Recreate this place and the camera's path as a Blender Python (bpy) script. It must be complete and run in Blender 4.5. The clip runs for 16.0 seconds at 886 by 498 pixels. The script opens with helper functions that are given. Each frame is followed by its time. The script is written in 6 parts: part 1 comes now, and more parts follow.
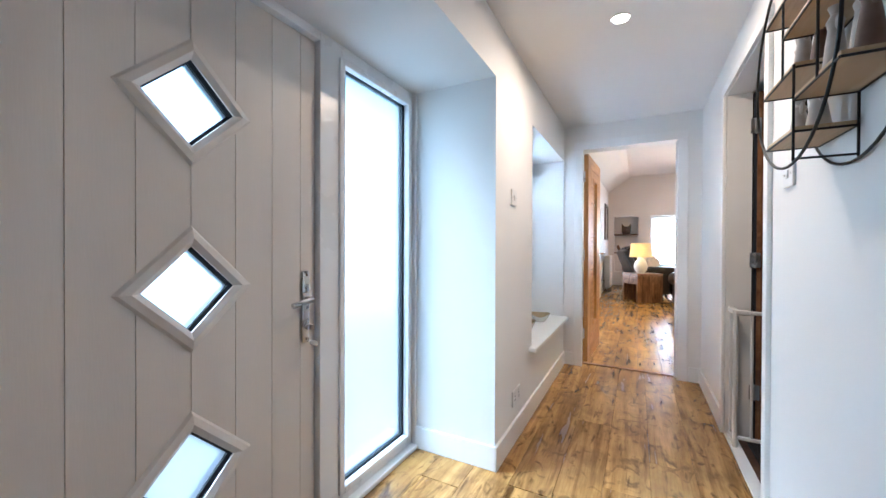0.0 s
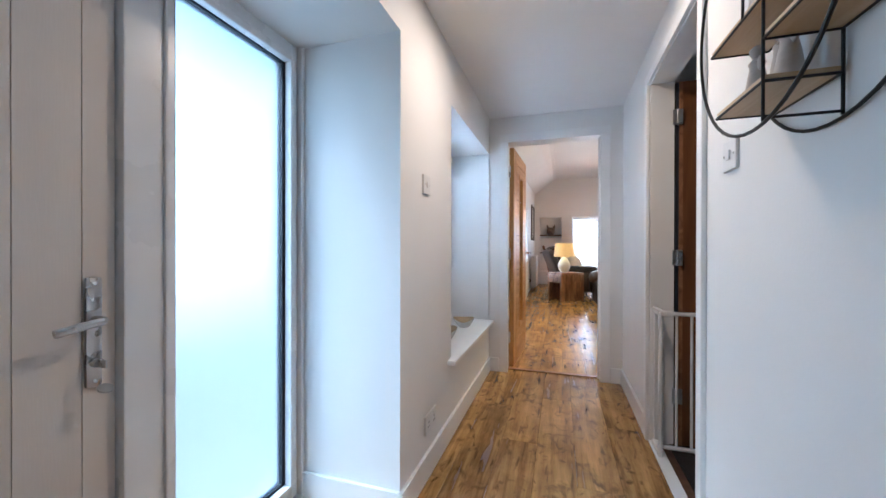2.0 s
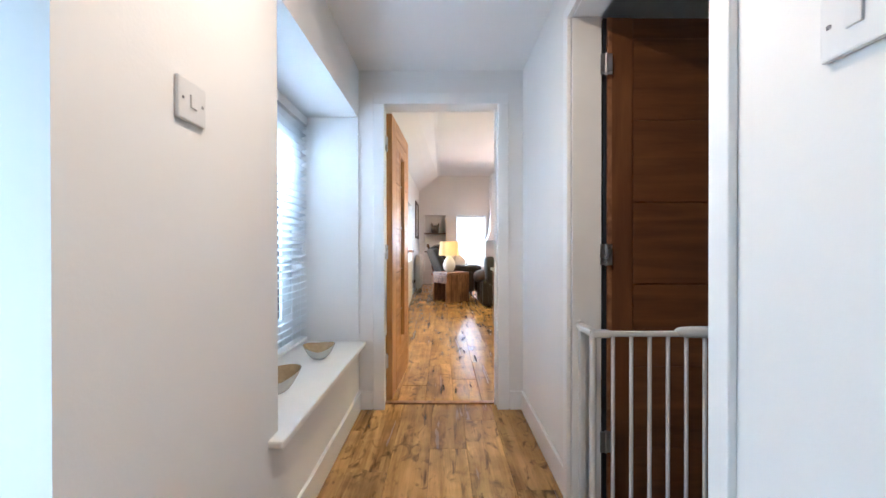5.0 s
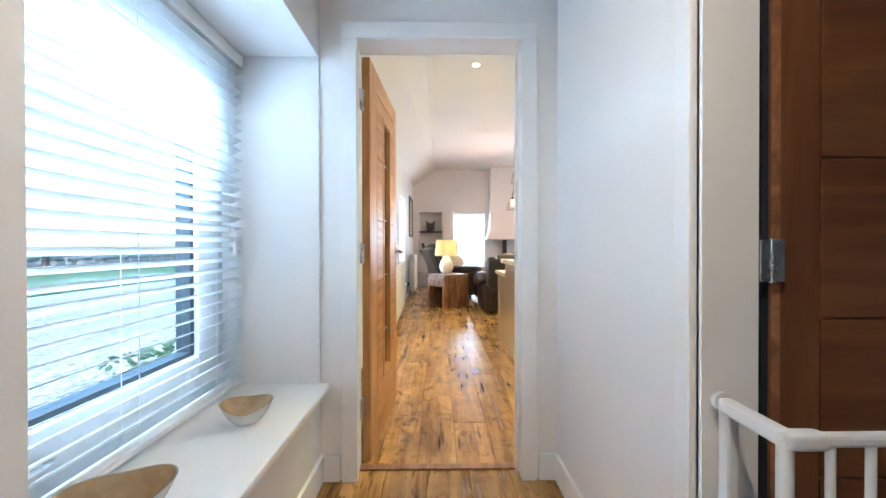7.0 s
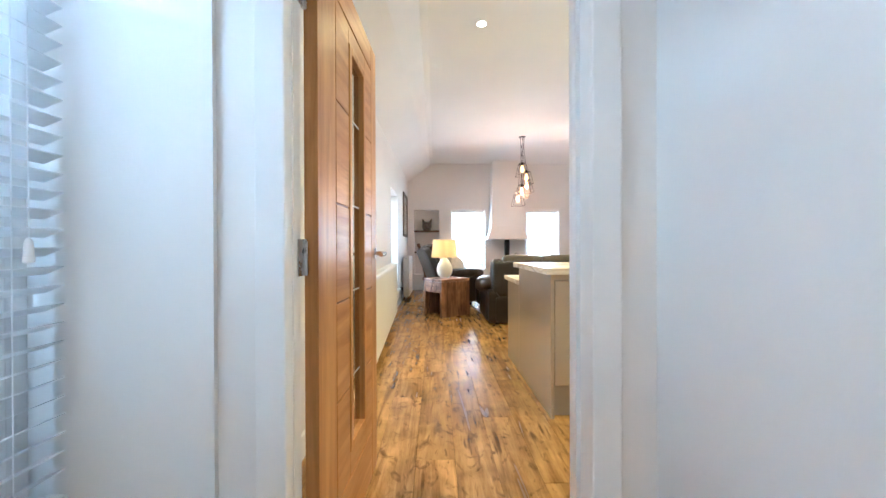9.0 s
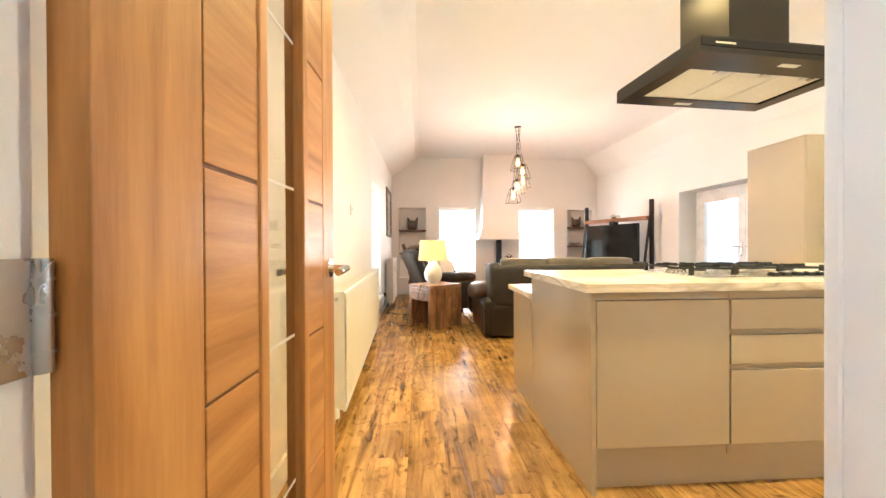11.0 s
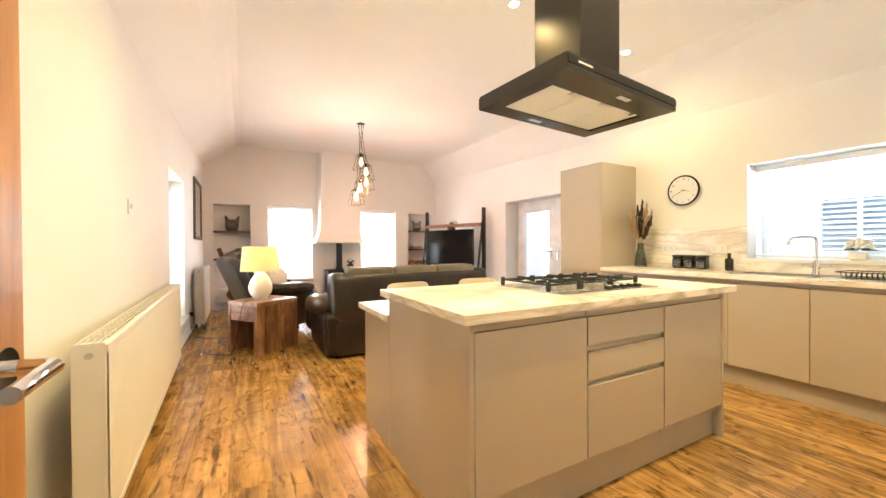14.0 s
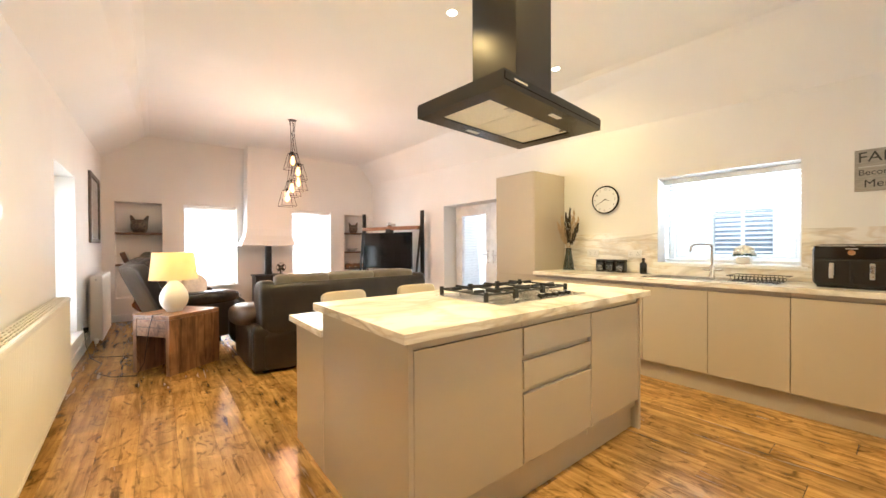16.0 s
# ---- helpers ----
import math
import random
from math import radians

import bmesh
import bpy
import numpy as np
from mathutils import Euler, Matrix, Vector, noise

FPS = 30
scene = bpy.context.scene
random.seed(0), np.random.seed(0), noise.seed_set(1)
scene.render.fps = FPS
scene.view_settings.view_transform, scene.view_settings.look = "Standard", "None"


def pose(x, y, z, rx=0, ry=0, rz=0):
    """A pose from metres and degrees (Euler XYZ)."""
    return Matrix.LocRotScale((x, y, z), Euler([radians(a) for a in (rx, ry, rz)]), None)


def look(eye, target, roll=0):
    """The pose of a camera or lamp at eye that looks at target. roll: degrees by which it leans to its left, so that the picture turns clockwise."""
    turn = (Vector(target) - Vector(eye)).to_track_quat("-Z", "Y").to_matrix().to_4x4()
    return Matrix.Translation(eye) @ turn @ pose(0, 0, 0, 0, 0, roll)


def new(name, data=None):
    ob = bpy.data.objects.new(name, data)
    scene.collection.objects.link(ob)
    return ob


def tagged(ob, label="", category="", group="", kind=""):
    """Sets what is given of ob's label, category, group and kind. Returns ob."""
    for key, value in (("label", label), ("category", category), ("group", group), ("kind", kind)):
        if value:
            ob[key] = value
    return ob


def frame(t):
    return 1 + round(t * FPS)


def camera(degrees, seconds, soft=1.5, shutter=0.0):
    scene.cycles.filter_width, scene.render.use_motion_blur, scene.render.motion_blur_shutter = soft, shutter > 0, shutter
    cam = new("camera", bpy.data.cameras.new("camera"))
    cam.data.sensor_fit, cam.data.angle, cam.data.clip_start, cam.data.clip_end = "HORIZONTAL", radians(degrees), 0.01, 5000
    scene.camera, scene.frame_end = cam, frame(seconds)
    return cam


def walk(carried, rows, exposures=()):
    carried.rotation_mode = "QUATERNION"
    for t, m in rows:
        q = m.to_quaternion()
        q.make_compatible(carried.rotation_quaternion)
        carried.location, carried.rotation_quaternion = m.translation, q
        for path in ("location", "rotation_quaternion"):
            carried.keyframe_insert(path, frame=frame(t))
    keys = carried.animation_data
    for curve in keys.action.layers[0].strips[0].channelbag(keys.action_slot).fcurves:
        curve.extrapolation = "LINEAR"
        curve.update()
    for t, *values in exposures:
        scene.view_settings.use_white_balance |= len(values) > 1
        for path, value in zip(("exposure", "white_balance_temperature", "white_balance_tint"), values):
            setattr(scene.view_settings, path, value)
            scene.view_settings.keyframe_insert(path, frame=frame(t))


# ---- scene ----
cam = camera(100.7, 16.0)
PATH = [
    (0, (0.544, -0.413, 1.097), (-0.392, 1.354, 1.084), 0.2),
    (0.5, (0.553, -0.317, 1.09), (-0.337, 1.474, 1.079), 0.1),
    (1, (0.56, -0.221, 1.081), (-0.28, 1.594, 1.075), 0.1),
    (1.5, (0.549, -0.128, 1.08), (-0.206, 1.723, 1.074), 0.1),
    (2, (0.529, -0.028, 1.077), (-0.08, 1.877, 1.071), 0.1),
    (2.5, (0.518, 0.067, 1.069), (0.079, 2.018, 1.062), 0.1),
    (3, (0.515, 0.176, 1.062), (0.226, 2.155, 1.051), 0.1),
    (3.5, (0.503, 0.326, 1.06), (0.332, 2.318, 1.051), 0.1),
    (4, (0.491, 0.467, 1.058), (0.406, 2.465, 1.05), 0.1),
    (6.5, (0.47, 1.328, 1.055), (0.494, 3.328, 1.046), -0.1),
    (7, (0.462, 1.519, 1.055), (0.487, 3.519, 1.043), -0.1),
    (7.5, (0.456, 1.705, 1.054), (0.483, 3.705, 1.045), -0.1),
    (8, (0.459, 1.88, 1.063), (0.493, 3.88, 1.051), -0.1),
    (8.5, (0.464, 2.074, 1.062), (0.502, 4.074, 1.051), -0.1),
    (9, (0.455, 2.284, 1.052), (0.498, 4.283, 1.044), -0.2),
    (11.5, (0.423, 3.083, 1.096), (0.623, 5.073, 1.081), -0.3),
    (12, (0.436, 3.175, 1.108), (0.768, 5.148, 1.091), -0.2),
    (12.5, (0.445, 3.25, 1.126), (0.944, 5.187, 1.109), -0.2),
    (13, (0.442, 3.306, 1.143), (1.104, 5.193, 1.126), -0.2),
    (13.5, (0.436, 3.347, 1.159), (1.253, 5.172, 1.142), -0.3),
    (14, (0.429, 3.368, 1.174), (1.386, 5.124, 1.156), -0.3),
    (14.5, (0.436, 3.376, 1.194), (1.495, 5.073, 1.175), -0.4),
    (15, (0.445, 3.386, 1.211), (1.581, 5.032, 1.193), -0.3),
    (15.5, (0.446, 3.394, 1.223), (1.641, 4.998, 1.205), -0.3),
    (16, (0.448, 3.399, 1.231), (1.684, 4.971, 1.212), -0.3),
]
walk(cam, [(t, look(eye, target, roll)) for t, eye, target, roll in PATH],
     [(0, 1.66, 4750, 4), (1.5, 1.46, 4700, 5), (2.5, 1.13, 4700, 6), (3.5, 1.26, 4700, 7), (4.2, 1.44, 4700, 5), (6.5, 1.85, 4800, 1), (7.5, 1.6, 4560, -1), (9.2, 1.7, 4600, 0), (11.3, 2.08, 5650, 2), (12.5, 2.02, 5750, 3), (14, 1.88, 5680, 4), (16, 1.74, 5580, 4)])

# ---- world, sun, lamps and exposure ----
world = bpy.data.worlds.new("sky")
scene.world = world
world.use_nodes = True
wn = world.node_tree.nodes
sky = wn.new("ShaderNodeTexSky")
sky.sky_type = 'NISHITA'
sky.sun_disc = False
sky.sun_elevation = radians(38)
sky.sun_rotation = radians(250)
sky.air_density, sky.dust_density, sky.ozone_density = 1.2, 1.6, 1.6
world.node_tree.links.new(sky.outputs[0], wn["Background"].inputs[0])
wn["Background"].inputs[1].default_value = 0.15
sun = new("sun", bpy.data.lights.new("sun", 'SUN'))
sun.data.energy, sun.data.angle, sun.data.color = 1.0, radians(25), (1.0, 0.97, 0.92)
sun.matrix_world = look((-6, 2, 7), (0, 4, 0))

WARM = (1.0, 0.675, 0.25)
DAY = (0.86, 0.94, 1.0)


def area_lamp(name, m, power, w, h, color, shape='RECTANGLE'):
    d = bpy.data.lights.new(name, 'AREA')
    d.energy, d.shape, d.size, d.size_y, d.color = power, shape, w, h, color
    o = new(name, d)
    o.matrix_world = m
    return o


def point_lamp(name, p, power, radius, color):
    d = bpy.data.lights.new(name, 'POINT')
    d.energy, d.shadow_soft_size, d.color = power, radius, color
    o = new(name, d)
    o.location = p
    return o


# daylight standing in the window openings
area_lamp("daylight_far_a", look((1.28, 11.86, 1.3), (1.28, 0, 1.1)), 28, 0.84, 1.5, (1.0, 0.92, 0.84))
area_lamp("daylight_far_b", look((3.14, 11.86, 1.3), (3.14, 0, 1.1)), 28, 0.84, 1.5, (1.0, 0.92, 0.84))
area_lamp("daylight_side", look((-0.66, 8.45, 1.15), (3, 8.45, 0.9)), 20, 1.0, 1.66, (1.0, 0.92, 0.84))
area_lamp("daylight_hall", look((-0.63, 2.58, 1.79), (0.35, 2.85, 1.15)), 28, 1.05, 0.22, DAY)
area_lamp("daylight_sidelight", look((-1.45, 1.3, 1.40), (2, 1.3, 1.24)), 7.0, 3.0, 1.5, DAY)
# downlights
SPOTS = [(0.465, 1.57, 2.21, 5.2), (0.885, 5.62, 3.085, 7), (2.33, 5.66, 3.085, 12), (3.785, 5.71, 3.085, 5),
         (0.885, 4.08, 3.065, 3.2), (2.34, 4.10, 3.065, 8.5)]
for sx, sy, sz, power in SPOTS:
    dl = area_lamp("downlight_lamp", look((sx, sy, sz - 0.012), (sx, sy, 0)), power, 0.07, 0.07, WARM if sz > 2.5 else (1.0, 0.66, 0.40), 'DISK')
    dl.data.spread = radians(150 if sx > 3 else 125 if sz > 2.5 else 175)
point_lamp("table_lamp_light", (0.604, 8.085, 1.06), 11, 0.03, (1.0, 0.72, 0.34))
point_lamp("pendant_light", (2.10, 9.11, 2.05), 25, 0.04, (1.0, 0.46, 0.22))

# ---- materials ----


def mk(name, color, rough=0.5, metal=0.0, vary=0.06, scale=3.0, bump=0.0, bump_scale=60.0, coat=0.0, stretch=(1, 1, 1), second=None, trans=0.0):
    """A surface with variation at two scales and a fine relief."""
    m = bpy.data.materials.new(name)
    m.use_nodes = True
    nt = m.node_tree
    p = nt.nodes["Principled BSDF"]
    tc = nt.nodes.new("ShaderNodeTexCoord")
    mp = nt.nodes.new("ShaderNodeMapping")
    mp.inputs["Scale"].default_value = stretch
    nt.links.new(tc.outputs["Object"], mp.inputs["Vector"])
    big = nt.nodes.new("ShaderNodeTexNoise")
    big.inputs["Scale"].default_value, big.inputs["Detail"].default_value = scale, 6
    nt.links.new(mp.outputs[0], big.inputs["Vector"])
    ramp = nt.nodes.new("ShaderNodeValToRGB")
    a = [max(0, c * (1 - vary)) for c in color]
    b = second if second else [min(1, c * (1 + vary)) for c in color]
    ramp.color_ramp.elements[0].position, ramp.color_ramp.elements[1].position = 0.35, 0.65
    ramp.color_ramp.elements[0].color, ramp.color_ramp.elements[1].color = (*a, 1), (*b, 1)
    nt.links.new(big.outputs["Fac"], ramp.inputs[0])
    nt.links.new(ramp.outputs[0], p.inputs["Base Color"])
    rr = nt.nodes.new("ShaderNodeMapRange")
    rr.inputs["To Min"].default_value, rr.inputs["To Max"].default_value = max(0.02, rough - 0.07), min(1, rough + 0.07)
    nt.links.new(big.outputs["Fac"], rr.inputs["Value"])
    nt.links.new(rr.outputs[0], p.inputs["Roughness"])
    p.inputs["Metallic"].default_value = metal
    p.inputs["Coat Weight"].default_value = coat
    p.inputs["Coat Roughness"].default_value = 0.06
    if trans:
        p.inputs["Transmission Weight"].default_value = trans
    if bump:
        fine = nt.nodes.new("ShaderNodeTexNoise")
        fine.inputs["Scale"].default_value, fine.inputs["Detail"].default_value = bump_scale, 4
        nt.links.new(mp.outputs[0], fine.inputs["Vector"])
        bp = nt.nodes.new("ShaderNodeBump")
        bp.inputs["Strength"].default_value, bp.inputs["Distance"].default_value = bump, 0.004
        nt.links.new(fine.outputs["Fac"], bp.inputs["Height"])
        nt.links.new(bp.outputs[0], p.inputs["Normal"])
    return m


def wood(name, dark, light, axis, rough=0.4, knots=0.0, shift=False, grain=1.0, figure=1.0):
    """Timber whose grain runs along the local axis 0, 1 or 2; shift takes another cut of it for each piece."""
    m = bpy.data.materials.new(name)
    m.use_nodes = True
    nt = m.node_tree
    L = nt.links.new
    p = nt.nodes["Principled BSDF"]
    tc = nt.nodes.new("ShaderNodeTexCoord")
    src = tc.outputs["Object"]
    info = nt.nodes.new("ShaderNodeObjectInfo")
    if shift:
        off = nt.nodes.new("ShaderNodeVectorMath")
        off.operation = 'MULTIPLY_ADD'
        L(info.outputs["Random"], off.inputs[0])
        off.inputs[1].default_value = (37, 53, 71)
        L(src, off.inputs[2])
        src = off.outputs[0]
    st = [9.0, 9.0, 9.0]
    st[axis] = 0.7
    mp = nt.nodes.new("ShaderNodeMapping")
    mp.inputs["Scale"].default_value = [s * grain for s in st]
    L(src, mp.inputs["Vector"])
    n1 = nt.nodes.new("ShaderNodeTexNoise")
    n1.inputs["Scale"].default_value, n1.inputs["Detail"].default_value, n1.inputs["Distortion"].default_value = 1.6, 8, 1.2
    L(mp.outputs[0], n1.inputs["Vector"])
    n2 = nt.nodes.new("ShaderNodeTexNoise")
    n2.inputs["Scale"].default_value, n2.inputs["Detail"].default_value, n2.inputs["Roughness"].default_value = 14, 6, 0.7
    L(mp.outputs[0], n2.inputs["Vector"])
    mx = nt.nodes.new("ShaderNodeMath")
    mx.operation = 'MULTIPLY_ADD'
    L(n2.outputs["Fac"], mx.inputs[0])
    mx.inputs[1].default_value = 0.35
    L(n1.outputs["Fac"], mx.inputs[2])
    ramp = nt.nodes.new("ShaderNodeValToRGB")
    ramp.color_ramp.elements[0].position, ramp.color_ramp.elements[1].position = 0.48, 0.86
    ramp.color_ramp.elements[0].color, ramp.color_ramp.elements[1].color = (*dark, 1), (*light, 1)
    L(mx.outputs[0], ramp.inputs[0])
    col = ramp.outputs[0]
    if knots:
        kp = nt.nodes.new("ShaderNodeMapping")
        ks = [6.0 * figure] * 3
        ks[axis] = 2.2 * figure * figure
        kp.inputs["Scale"].default_value = ks
        L(src, kp.inputs["Vector"])
        kn = nt.nodes.new("ShaderNodeTexNoise")
        kn.inputs["Scale"].default_value, kn.inputs["Detail"].default_value, kn.inputs["Distortion"].default_value = 1.3, 7, 2.2
        L(kp.outputs[0], kn.inputs["Vector"])
        kr = nt.nodes.new("ShaderNodeValToRGB")
        kr.color_ramp.elements[0].position, kr.color_ramp.elements[1].position = 0.55, 0.72
        kr.color_ramp.elements[0].color, kr.color_ramp.elements[1].color = (0, 0, 0, 1), (knots, knots, knots, 1)
        L(kn.outputs["Fac"], kr.inputs[0])
        km = nt.nodes.new("ShaderNodeMix")
        km.data_type = 'RGBA'
        L(kr.outputs[0], km.inputs["Factor"])
        L(col, km.inputs["A"])
        km.inputs["B"].default_value = (dark[0] * 0.3, dark[1] * 0.27, dark[2] * 0.25, 1)
        col = km.outputs["Result"]
        # thin dark checks along the grain
        cp = nt.nodes.new("ShaderNodeMapping")
        cs = [26.0, 26.0, 26.0]
        cs[axis] = 3.0
        cp.inputs["Scale"].default_value = cs
        L(src, cp.inputs["Vector"])
        cn = nt.nodes.new("ShaderNodeTexNoise")
        cn.inputs["Scale"].default_value, cn.inputs["Detail"].default_value = 1.0, 5
        L(cp.outputs[0], cn.inputs["Vector"])
        cr = nt.nodes.new("ShaderNodeValToRGB")
        cr.color_ramp.elements[0].position, cr.color_ramp.elements[1].position = 0.61, 0.70
        cr.color_ramp.elements[0].color, cr.color_ramp.elements[1].color = (0, 0, 0, 1), (knots, knots, knots, 1)
        L(cn.outputs["Fac"], cr.inputs[0])
        cm = nt.nodes.new("ShaderNodeMix")
        cm.data_type = 'RGBA'
        L(cr.outputs[0], cm.inputs["Factor"])
        L(col, cm.inputs["A"])
        cm.inputs["B"].default_value = (dark[0] * 0.25, dark[1] * 0.2, dark[2] * 0.15, 1)
        col = cm.outputs["Result"]
    if shift:
        hv = nt.nodes.new("ShaderNodeHueSaturation")
        vr = nt.nodes.new("ShaderNodeMapRange")
        vr.inputs["To Min"].default_value, vr.inputs["To Max"].default_value = 0.90, 1.12
        L(info.outputs["Random"], vr.inputs["Value"])
        # broad cloudy tone within one board
        tn = nt.nodes.new("ShaderNodeTexNoise")
        tn.inputs["Scale"].default_value, tn.inputs["Detail"].default_value, tn.inputs["Distortion"].default_value = 4.5, 4, 0.8
        L(src, tn.inputs["Vector"])
        tr = nt.nodes.new("ShaderNodeMapRange")
        tr.inputs["From Min"].default_value, tr.inputs["From Max"].default_value = 0.34, 0.66
        tr.inputs["To Min"].default_value, tr.inputs["To Max"].default_value = 0.76, 1.20
        L(tn.outputs["Fac"], tr.inputs["Value"])
        tm = nt.nodes.new("ShaderNodeMath")
        tm.operation = 'MULTIPLY'
        L(vr.outputs[0], tm.inputs[0])
        L(tr.outputs[0], tm.inputs[1])
        L(tm.outputs[0], hv.inputs["Value"])
        L(col, hv.inputs["Color"])
        col = hv.outputs[0]
    L(col, p.inputs["Base Color"])
    rm = nt.nodes.new("ShaderNodeMapRange")
    rm.inputs["To Min"].default_value, rm.inputs["To Max"].default_value = rough + 0.08, rough - 0.06
    L(n1.outputs["Fac"], rm.inputs["Value"])
    L(rm.outputs[0], p.inputs["Roughness"])
    bp = nt.nodes.new("ShaderNodeBump")
    bp.inputs["Strength"].default_value, bp.inputs["Distance"].default_value = 0.12, 0.002
    L(n2.outputs["Fac"], bp.inputs["Height"])
    L(bp.outputs[0], p.inputs["Normal"])
    return m


def marble(name, base, vein, gold):
    m = mk(name, base, 0.22, vary=0.03, scale=2.0)
    nt = m.node_tree
    L = nt.links.new
    p = nt.nodes["Principled BSDF"]
    tc = nt.nodes.new("ShaderNodeTexCoord")
    mp = nt.nodes.new("ShaderNodeMapping")
    mp.inputs["Rotation"].default_value = (0.55, 0.30, 0.25)
    mp.inputs["Scale"].default_value = (0.7, 0.8, 3.2)
    L(tc.outputs["Object"], mp.inputs["Vector"])
    col = p.inputs["Base Color"].links[0].from_socket
    for sc, lo, hi, c, amt in ((1.6, 0.485, 0.512, vein, 0.65), (3.6, 0.488, 0.506, gold, 0.40)):
        n = nt.nodes.new("ShaderNodeTexNoise")
        n.inputs["Scale"].default_value, n.inputs["Detail"].default_value, n.inputs["Distortion"].default_value = sc, 6, 0.45
        L(mp.outputs[0], n.inputs["Vector"])
        r = nt.nodes.new("ShaderNodeValToRGB")
        e = r.color_ramp.elements
        e[0].position, e[0].color = lo - 0.05, (0, 0, 0, 1)
        e[1].position, e[1].color = hi + 0.05, (0, 0, 0, 1)
        k = e.new((lo + hi) / 2)
        k.color = (amt, amt, amt, 1)
        L(n.outputs["Fac"], r.inputs[0])
        x = nt.nodes.new("ShaderNodeMix")
        x.data_type = 'RGBA'
        L(r.outputs[0], x.inputs["Factor"])
        L(col, x.inputs["A"])
        x.inputs["B"].default_value = (*c, 1)
        col = x.outputs["Result"]
    L(col, p.inputs["Base Color"])
    return m


def glass(name, color=(1, 1, 1), rough=0.0):
    m = bpy.data.materials.new(name)
    m.use_nodes = True
    p = m.node_tree.nodes["Principled BSDF"]
    p.inputs["Base Color"].default_value = (*color, 1)
    p.inputs["Transmission Weight"].default_value = 1
    p.inputs["Roughness"].default_value = rough
    p.inputs["IOR"].default_value = 1.45 if not rough else 1.3
    return m


def glowing(name, color, strength):
    m = bpy.data.materials.new(name)
    m.use_nodes = True
    p = m.node_tree.nodes["Principled BSDF"]
    p.inputs["Base Color"].default_value = (*color, 1)
    p.inputs["Emission Color"].default_value = (*color, 1)
    p.inputs["Emission Strength"].default_value = strength
    return m


def cloth(name, color, through_share):
    """Thin stuff that lets part of the light through."""
    m = mk(name, color, 0.85, bump=0.3, bump_scale=300)
    nt = m.node_tree
    p = nt.nodes["Principled BSDF"]
    t = nt.nodes.new("ShaderNodeBsdfTranslucent")
    t.inputs[0].default_value = (*color, 1)
    x = nt.nodes.new("ShaderNodeMixShader")
    x.inputs[0].default_value = through_share
    nt.links.new(p.outputs[0], x.inputs[1])
    nt.links.new(t.outputs[0], x.inputs[2])
    nt.links.new(x.outputs[0], nt.nodes["Material Output"].inputs[0])
    return m


PAINT = mk("wall_paint", (0.80, 0.79, 0.77), 0.75, vary=0.02, scale=1.3, bump=0.10, bump_scale=120)
CEIL = mk("ceiling_paint", (0.82, 0.81, 0.79), 0.85, vary=0.02, scale=1.0, bump=0.08, bump_scale=90)
GLOSS = mk("satin_white_trim", (0.82, 0.82, 0.81), 0.32, vary=0.02, scale=5, bump=0.05, bump_scale=40)
UPVC = mk("white_upvc", (0.80, 0.80, 0.80), 0.28, vary=0.015, scale=4)
DOORSKIN = mk("white_composite_door_skin", (0.72, 0.665, 0.605), 0.42, vary=0.02, scale=3, bump=0.07, bump_scale=70, stretch=(3, 3, 0.3))
GASKET = mk("black_gasket", (0.015, 0.02, 0.03), 0.5)
ANTHRACITE = mk("anthracite_frame", (0.03, 0.04, 0.05), 0.4)
OAK = wood("oak_veneer_upright", (0.33, 0.145, 0.036), (0.56, 0.29, 0.092), 2, 0.38)
OAK_ACROSS = wood("oak_veneer_across", (0.32, 0.14, 0.034), (0.54, 0.275, 0.085), 1, 0.38)
# Oak darkened so the side door's shade sits in the colour.
OAK_X = wood("shade_darkened_oak_across", (0.085, 0.030, 0.008), (0.17, 0.066, 0.018), 0, 0.45)
OAK_DARK = wood("shade_darkened_oak_upright", (0.10, 0.036, 0.010), (0.19, 0.076, 0.022), 2, 0.45)
LAMINATE = wood("rustic_laminate", (0.19, 0.095, 0.024), (0.54, 0.315, 0.098), 1, 0.24, knots=0.82, shift=True, grain=0.9, figure=1.45)
TABLEWOOD = wood("acacia_upright", (0.10, 0.045, 0.022), (0.32, 0.16, 0.08), 2, 0.4, knots=0.6, shift=True)
TABLETOP = wood("acacia_top", (0.16, 0.075, 0.035), (0.36, 0.19, 0.10), 0, 0.35, knots=0.5, shift=True)
SHELFWOOD = wood("dark_shelf_timber", (0.05, 0.025, 0.015), (0.14, 0.07, 0.035), 0, 0.5)
MANTEL = wood("mid_brown_timber", (0.16, 0.07, 0.03), (0.34, 0.16, 0.07), 1, 0.45)
PLY = wood("pale_ply", (0.42, 0.29, 0.16), (0.60, 0.45, 0.28), 1, 0.6)
CASHMERE = mk("gloss_cashmere_lacquer", (0.47, 0.415, 0.34), 0.16, vary=0.012, scale=2, coat=0.6)
CASHMERE_MATT = mk("matt_cashmere_carcass", (0.43, 0.38, 0.31), 0.45, vary=0.02, scale=4)
MARBLE = marble("marble_effect_laminate", (0.84, 0.82, 0.78), (0.46, 0.42, 0.37), (0.55, 0.43, 0.28))
MARBLE_EDGE = marble("marble_effect_edge_band", (0.80, 0.77, 0.71), (0.30, 0.26, 0.21), (0.48, 0.36, 0.22))
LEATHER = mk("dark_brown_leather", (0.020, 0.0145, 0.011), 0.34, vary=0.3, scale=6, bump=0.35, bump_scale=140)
LEATHER_PALE = mk("pale_grey_leather", (0.15, 0.13, 0.105), 0.42, vary=0.15, scale=5, bump=0.35, bump_scale=140)
